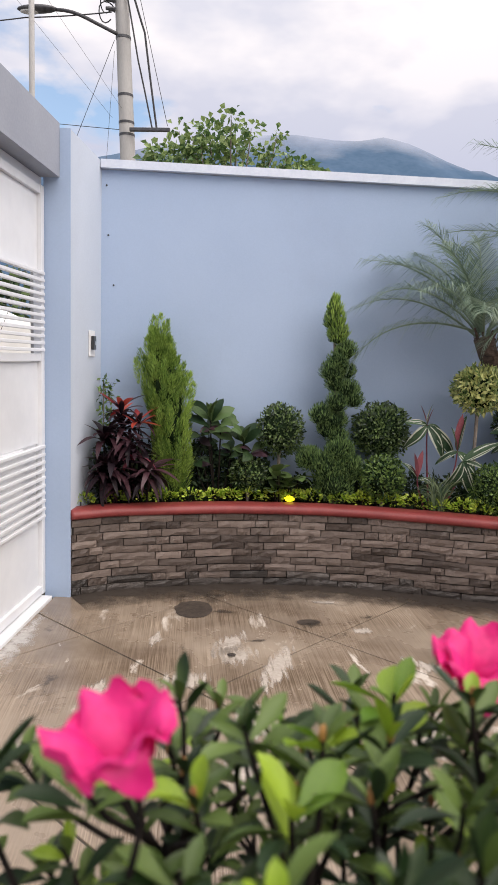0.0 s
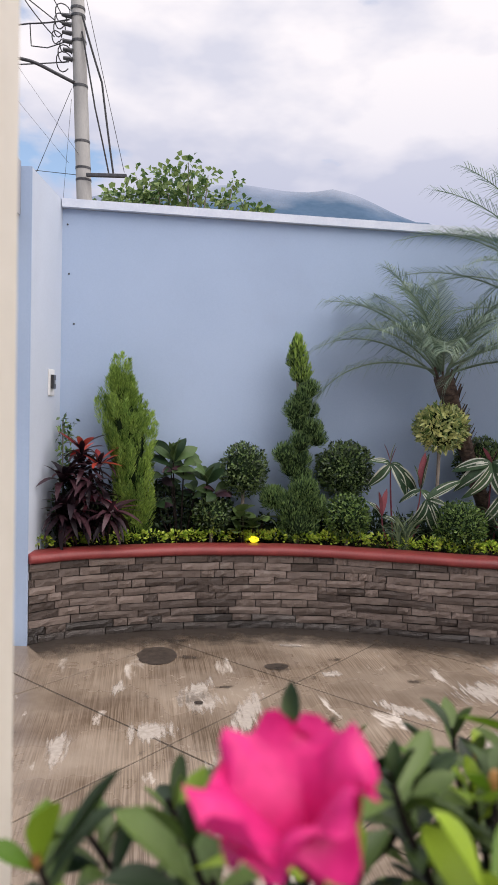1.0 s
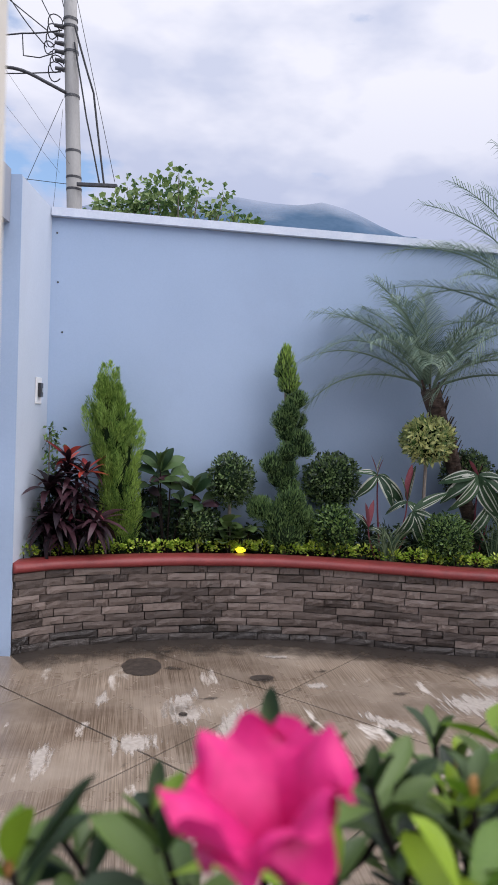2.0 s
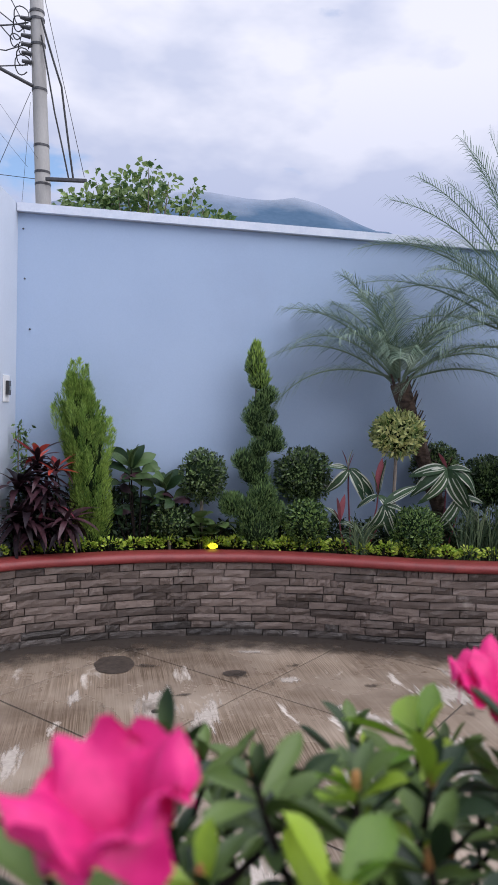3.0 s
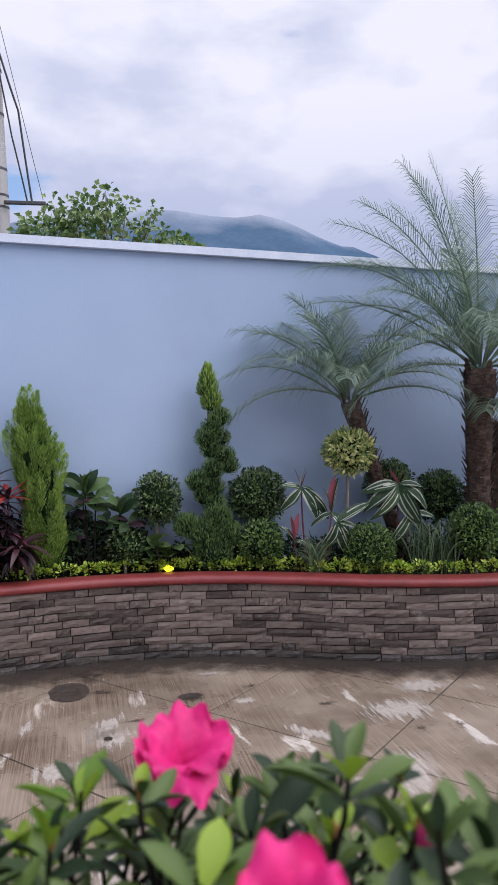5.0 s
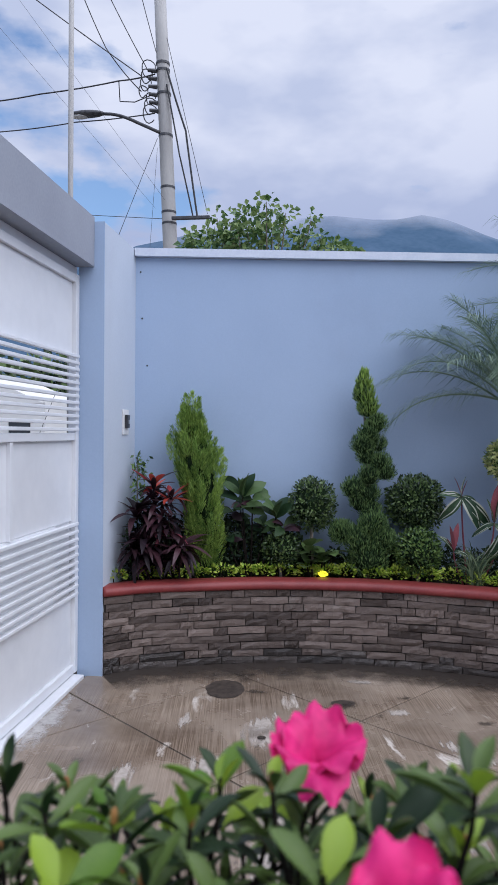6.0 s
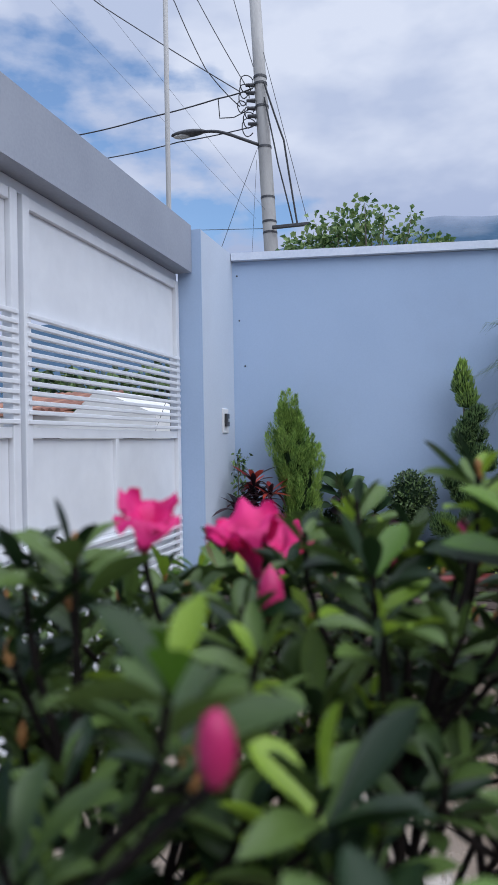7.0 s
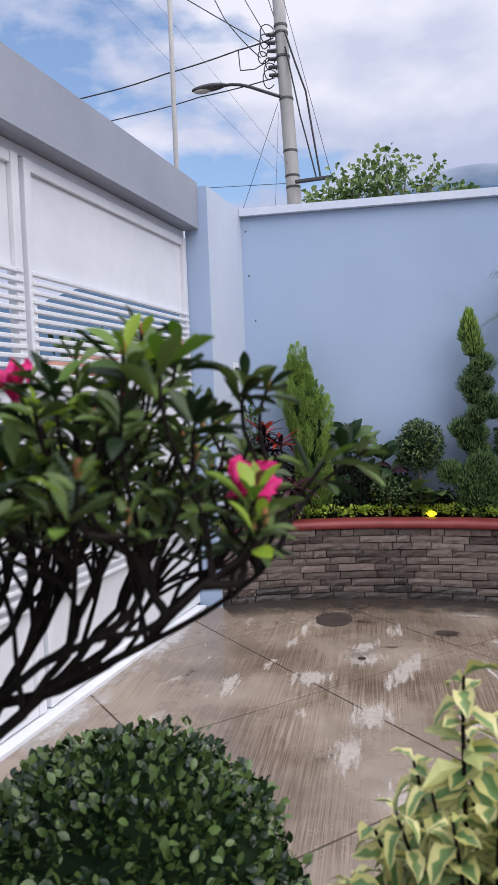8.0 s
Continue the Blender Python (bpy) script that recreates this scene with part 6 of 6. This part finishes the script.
bloom((0.071, 0.302, 1.386), (-0.35, -0.15, 0.9), 0.035, 1)
bloom((0.220, 0.436, 1.361), (0.02, -0.22, 0.97), 0.037, 2, layers=2, spread=1.4)
bloom((0.247, 0.280, 1.390), (-0.15, -0.12, 0.98), 0.032, 3)
bloom((0.224, 0.236, 1.400), (0.2, -0.2, 0.95), 0.023, 4)
bloom((0.398, 0.300, 1.320), (0.75, -0.25, 0.45), 0.033, 5)
bloom((0.150, 0.290, 1.185), (-0.5, -0.4, 0.5), 0.032, 6)
for at, s in (((0.268, 0.235, 1.372), 0.0075), ((0.2915, 0.110, 1.3765), 0.0050), ((0.33, 0.30, 1.385), 0.005), ((0.30, 0.33, 1.372), 0.005)):
    b = bmesh.new()
    blob(b, at, (s * 0.6, s * 0.6, s * 1.25), rough=0.15, seg=10)
    part("flower_bud", b, M_BUD, azalea, "closed crimson bud", smooth=True)
    b = bmesh.new()
    near = min(NODES, key=lambda q: (q - Vector(at)).length)
    tube(b, [near, Vector(at) - Vector((0, 0, s))], 0.0012, 5)
    part("flower_stalk", b, M_BARK, azalea)

# clipped shrub and variegated fig beside it
SOIL_BED = 0.53
ball = thing("clipped_shrub", (0.132, 0.58, SOIL_BED), "dense clipped dark green small-leaved shrub beside the azalea", "shrub")
rng = random.Random(19)
c = Vector((0.132, 0.58, 0.80))
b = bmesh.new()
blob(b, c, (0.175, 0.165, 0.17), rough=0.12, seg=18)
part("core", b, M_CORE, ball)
L_SMALL = leaf_mesh("leaf", M_SHRUB, 0.62, 0.1, n=4, fold=0.12)
v, f = [], []
for k in range(9500):
    d = rnd_dir(rng, -0.55)
    bump = 1 + 0.10 * noise.noise(d * 3 + c) + 0.09 * noise.noise(d * 8)
    p = c + Vector((d.x * 0.20, d.y * 0.19, d.z * 0.195)) * bump * rng.uniform(0.86, 1.0)
    m = leaf_pose(p, d * 0.6 + rnd_dir(rng) * 0.8 + Vector((0, 0, 0.4)), rng.uniform(0.0095, 0.0165), rng.uniform(-1, 1))
    o = len(v)
    v += [m @ q.co for q in L_SMALL.vertices]
    f += [tuple(o + i for i in q.vertices) for q in L_SMALL.polygons]
tagged(raw("foliage", v, f, M_SHRUB, ball, smooth=True), kind="stuff")
b = bmesh.new()
tube(b, [(0.132, 0.58, 0.50), (0.132, 0.58, 0.80)], 0.012, 8)
part("stem", b, M_BARK, ball)

fig = thing("variegated_fig", (0.52, 0.44, SOIL_BED), "cream and green variegated fig shrub with curling leaves", "shrub")
L_FIG = [margin_leaf("leaf", M_GREENLEAF, M_CREAMLEAF, w, d, n=6, fold=0.25, wave=0.06, rim=0.52) for w, d in ((0.52, 0.5), (0.46, 0.8), (0.56, 0.3))]
rng = random.Random(23)
extra, loose = Leaves(), 0
for k in range(38):
    a = 2.4 * k
    rr = 0.132 * math.sqrt((k + 0.3) / 38)
    top = Vector((0.528 + rr * math.cos(a), 0.44 + rr * math.sin(a), 1.142 - 1.25 * rr + rng.uniform(-0.025, 0.02)))
    if k == 0:
        top = Vector((0.508, 0.44, 1.160))
    st = bez((0.52, 0.44, 0.51), (0.52, 0.44, 0.8), top - Vector((math.cos(a) * rr * 0.5, math.sin(a) * rr * 0.5, 0.10)), top, 9)
    b = bmesh.new()
    tube(b, st, [0.004 - 0.0003 * i for i in range(10)], 5)
    part("stem", b, M_BARK, fig)
    for j in range(22):
        t = 1 - (j / 22) * 0.32
        q = st[min(int(t * 9), 8)].lerp(st[min(int(t * 9) + 1, 9)], (t * 9) % 1 if t < 1 else 1)
        ang = 2.4 * j + k
        way = Vector((math.cos(ang), math.sin(ang), rng.uniform(-0.2, 0.7)))
        s = rng.uniform(0.022, 0.037)
        if loose < 300 and j < 9:
            piece("leaf", rng.choice(L_FIG), leaf_pose(q, way, s, rng.uniform(-0.6, 0.6)), fig)
            loose += 1
        else:
            extra.add(q, way, s, s * 0.5, up=rnd_dir(rng), fold=0.2, droop=0.3)
tagged(extra.make("foliage", M_VARIEG, fig), kind="stuff")


# small dark plugs in the blue wall near its corner
for x, z in ((-1.180, 2.64), (-1.167, 2.313), (-1.130, 1.98)):
    wy = wall_y(x)
    plug = thing("wall_plug", (x, wy, z), "small dark plug set in the blue wall", "wall plug", "wall plugs")
    b = bmesh.new()
    tube(b, [(x, wy + 0.01, z), (x, wy - 0.003, z), (x, wy - 0.005, z)], [0.0065, 0.0065, 0.004], 8)
    part("plug_body", b, M_BLACKPLASTIC, plug)
    b = bmesh.new()
    tube(b, [(x, wy, z), (x, wy - 0.009, z)], 0.0025, 6)
    part("screw", b, M_DARKMETAL, plug)


# ---- floor slabs, stones ----
rng = random.Random(11)
SLAB, TURN = 0.935, radians(50.6)
ux, uy = Vector((math.cos(TURN), math.sin(TURN), 0)), Vector((-math.sin(TURN), math.cos(TURN), 0))
origin = Vector((-0.238, 3.125, 0))
for i in range(-14, 15):
    for j in range(-14, 15):
        c = origin + ux * SLAB * (i + 0.5) + uy * SLAB * (j + 0.5)
        if not (-1.9 < c.x < 9.0 and -4.0 < c.y < 6.5):
            continue
        h = SLAB / 2 - rng.uniform(0.0042, 0.0062)
        bm = bmesh.new()
        box(bm, (-h, -h, -0.02), (h, h, rng.uniform(-0.0006, 0.0006)), 0.003)
        bm.transform(Matrix.Translation(c) @ Matrix.Rotation(TURN, 4, "Z"))
        for co, no in (((-1.31, 0, 0), (-1, 0, 0)), ((XR, 0, 0), (1, 0, 0)), ((0, -3.4, 0), (0, -1, 0)), ((WALL_A.x, WALL_A.y, 0), (-WALL_T, 1, 0))):
            geom = bm.verts[:] + bm.edges[:] + bm.faces[:]
            bmesh.ops.bisect_plane(bm, geom=geom, plane_co=co, plane_no=no, clear_outer=True)
        if len(bm.faces) > 3:
            part("slab", bm, M_CONCRETE, floor)
        else:
            bm.free()

ROWS = 10
made, rest = 0, bmesh.new()
z = 0.0
for r in range(ROWS):
    h = 0.0487
    s = -rng.uniform(0.0, 0.1)
    while s < RUN[-1] - 0.02:
        length = rng.choice((0.09, 0.13, 0.17, 0.21, 0.25, 0.29))
        a, b = max(s, 0.003), min(s + length, RUN[-1])
        s += length
        if b - a < 0.02:
            continue
        proud = rng.uniform(0.002, 0.012)
        near = a < 4.3
        bm = bmesh.new() if near else rest
        n, k = 6, 3
        grid = []
        tilt = rng.uniform(-0.004, 0.004)
        for iu in range(n):
            for iz in range(k):
                u, w = iu / (n - 1), iz / (k - 1)
                p, d = along(a + 0.003 + (b - a - 0.006) * u)
                nrm = Vector((d.y, -d.x))
                edge = 0.0 if 0 < iu < n - 1 and iz == 1 else -0.0035
                off = proud + edge + rng.uniform(-0.004, 0.004) + tilt * (w - 0.5)
                zz = z + 0.0026 + (h - 0.0052) * w + rng.uniform(-0.0016, 0.0016) + 0.003 * math.sin(p.x * 9 + r)
                q = p + nrm * off
                grid.append(bm.verts.new((q.x, q.y, max(zz, 0.001))))
        for iu in range(n - 1):
            for iz in range(k - 1):
                v0 = iu * k + iz
                bm.faces.new((grid[v0], grid[v0 + k], grid[v0 + k + 1], grid[v0 + 1]))
        rim = [iu * k for iu in range(n)] + [(n - 1) * k + iz for iz in range(1, k)] + [iu * k + k - 1 for iu in range(n - 2, -1, -1)] + [iz for iz in range(k - 2, 0, -1)]
        back = []
        for idx in rim:
            v = grid[idx].co
            p, d = along(a + (b - a) * (idx // k) / (n - 1))
            back.append(bm.verts.new((p.x - d.y * 0.02, p.y + d.x * 0.02, v.z)))
        for q in range(len(rim)):
            q2 = (q + 1) % len(rim)
            bm.faces.new((grid[rim[q]], back[q], back[q2], grid[rim[q2]]))
        if near:
            # the lowest course and some stones above it are darker and glossier
            part("stone", bm, M_STONEDARK if r == 0 or (r == 1 and rng.random() < 0.35) else M_STONE, planter, smooth=False)
            made += 1
    z += h
tagged(part("far_stones", rest, M_STONE, planter), kind="stuff")
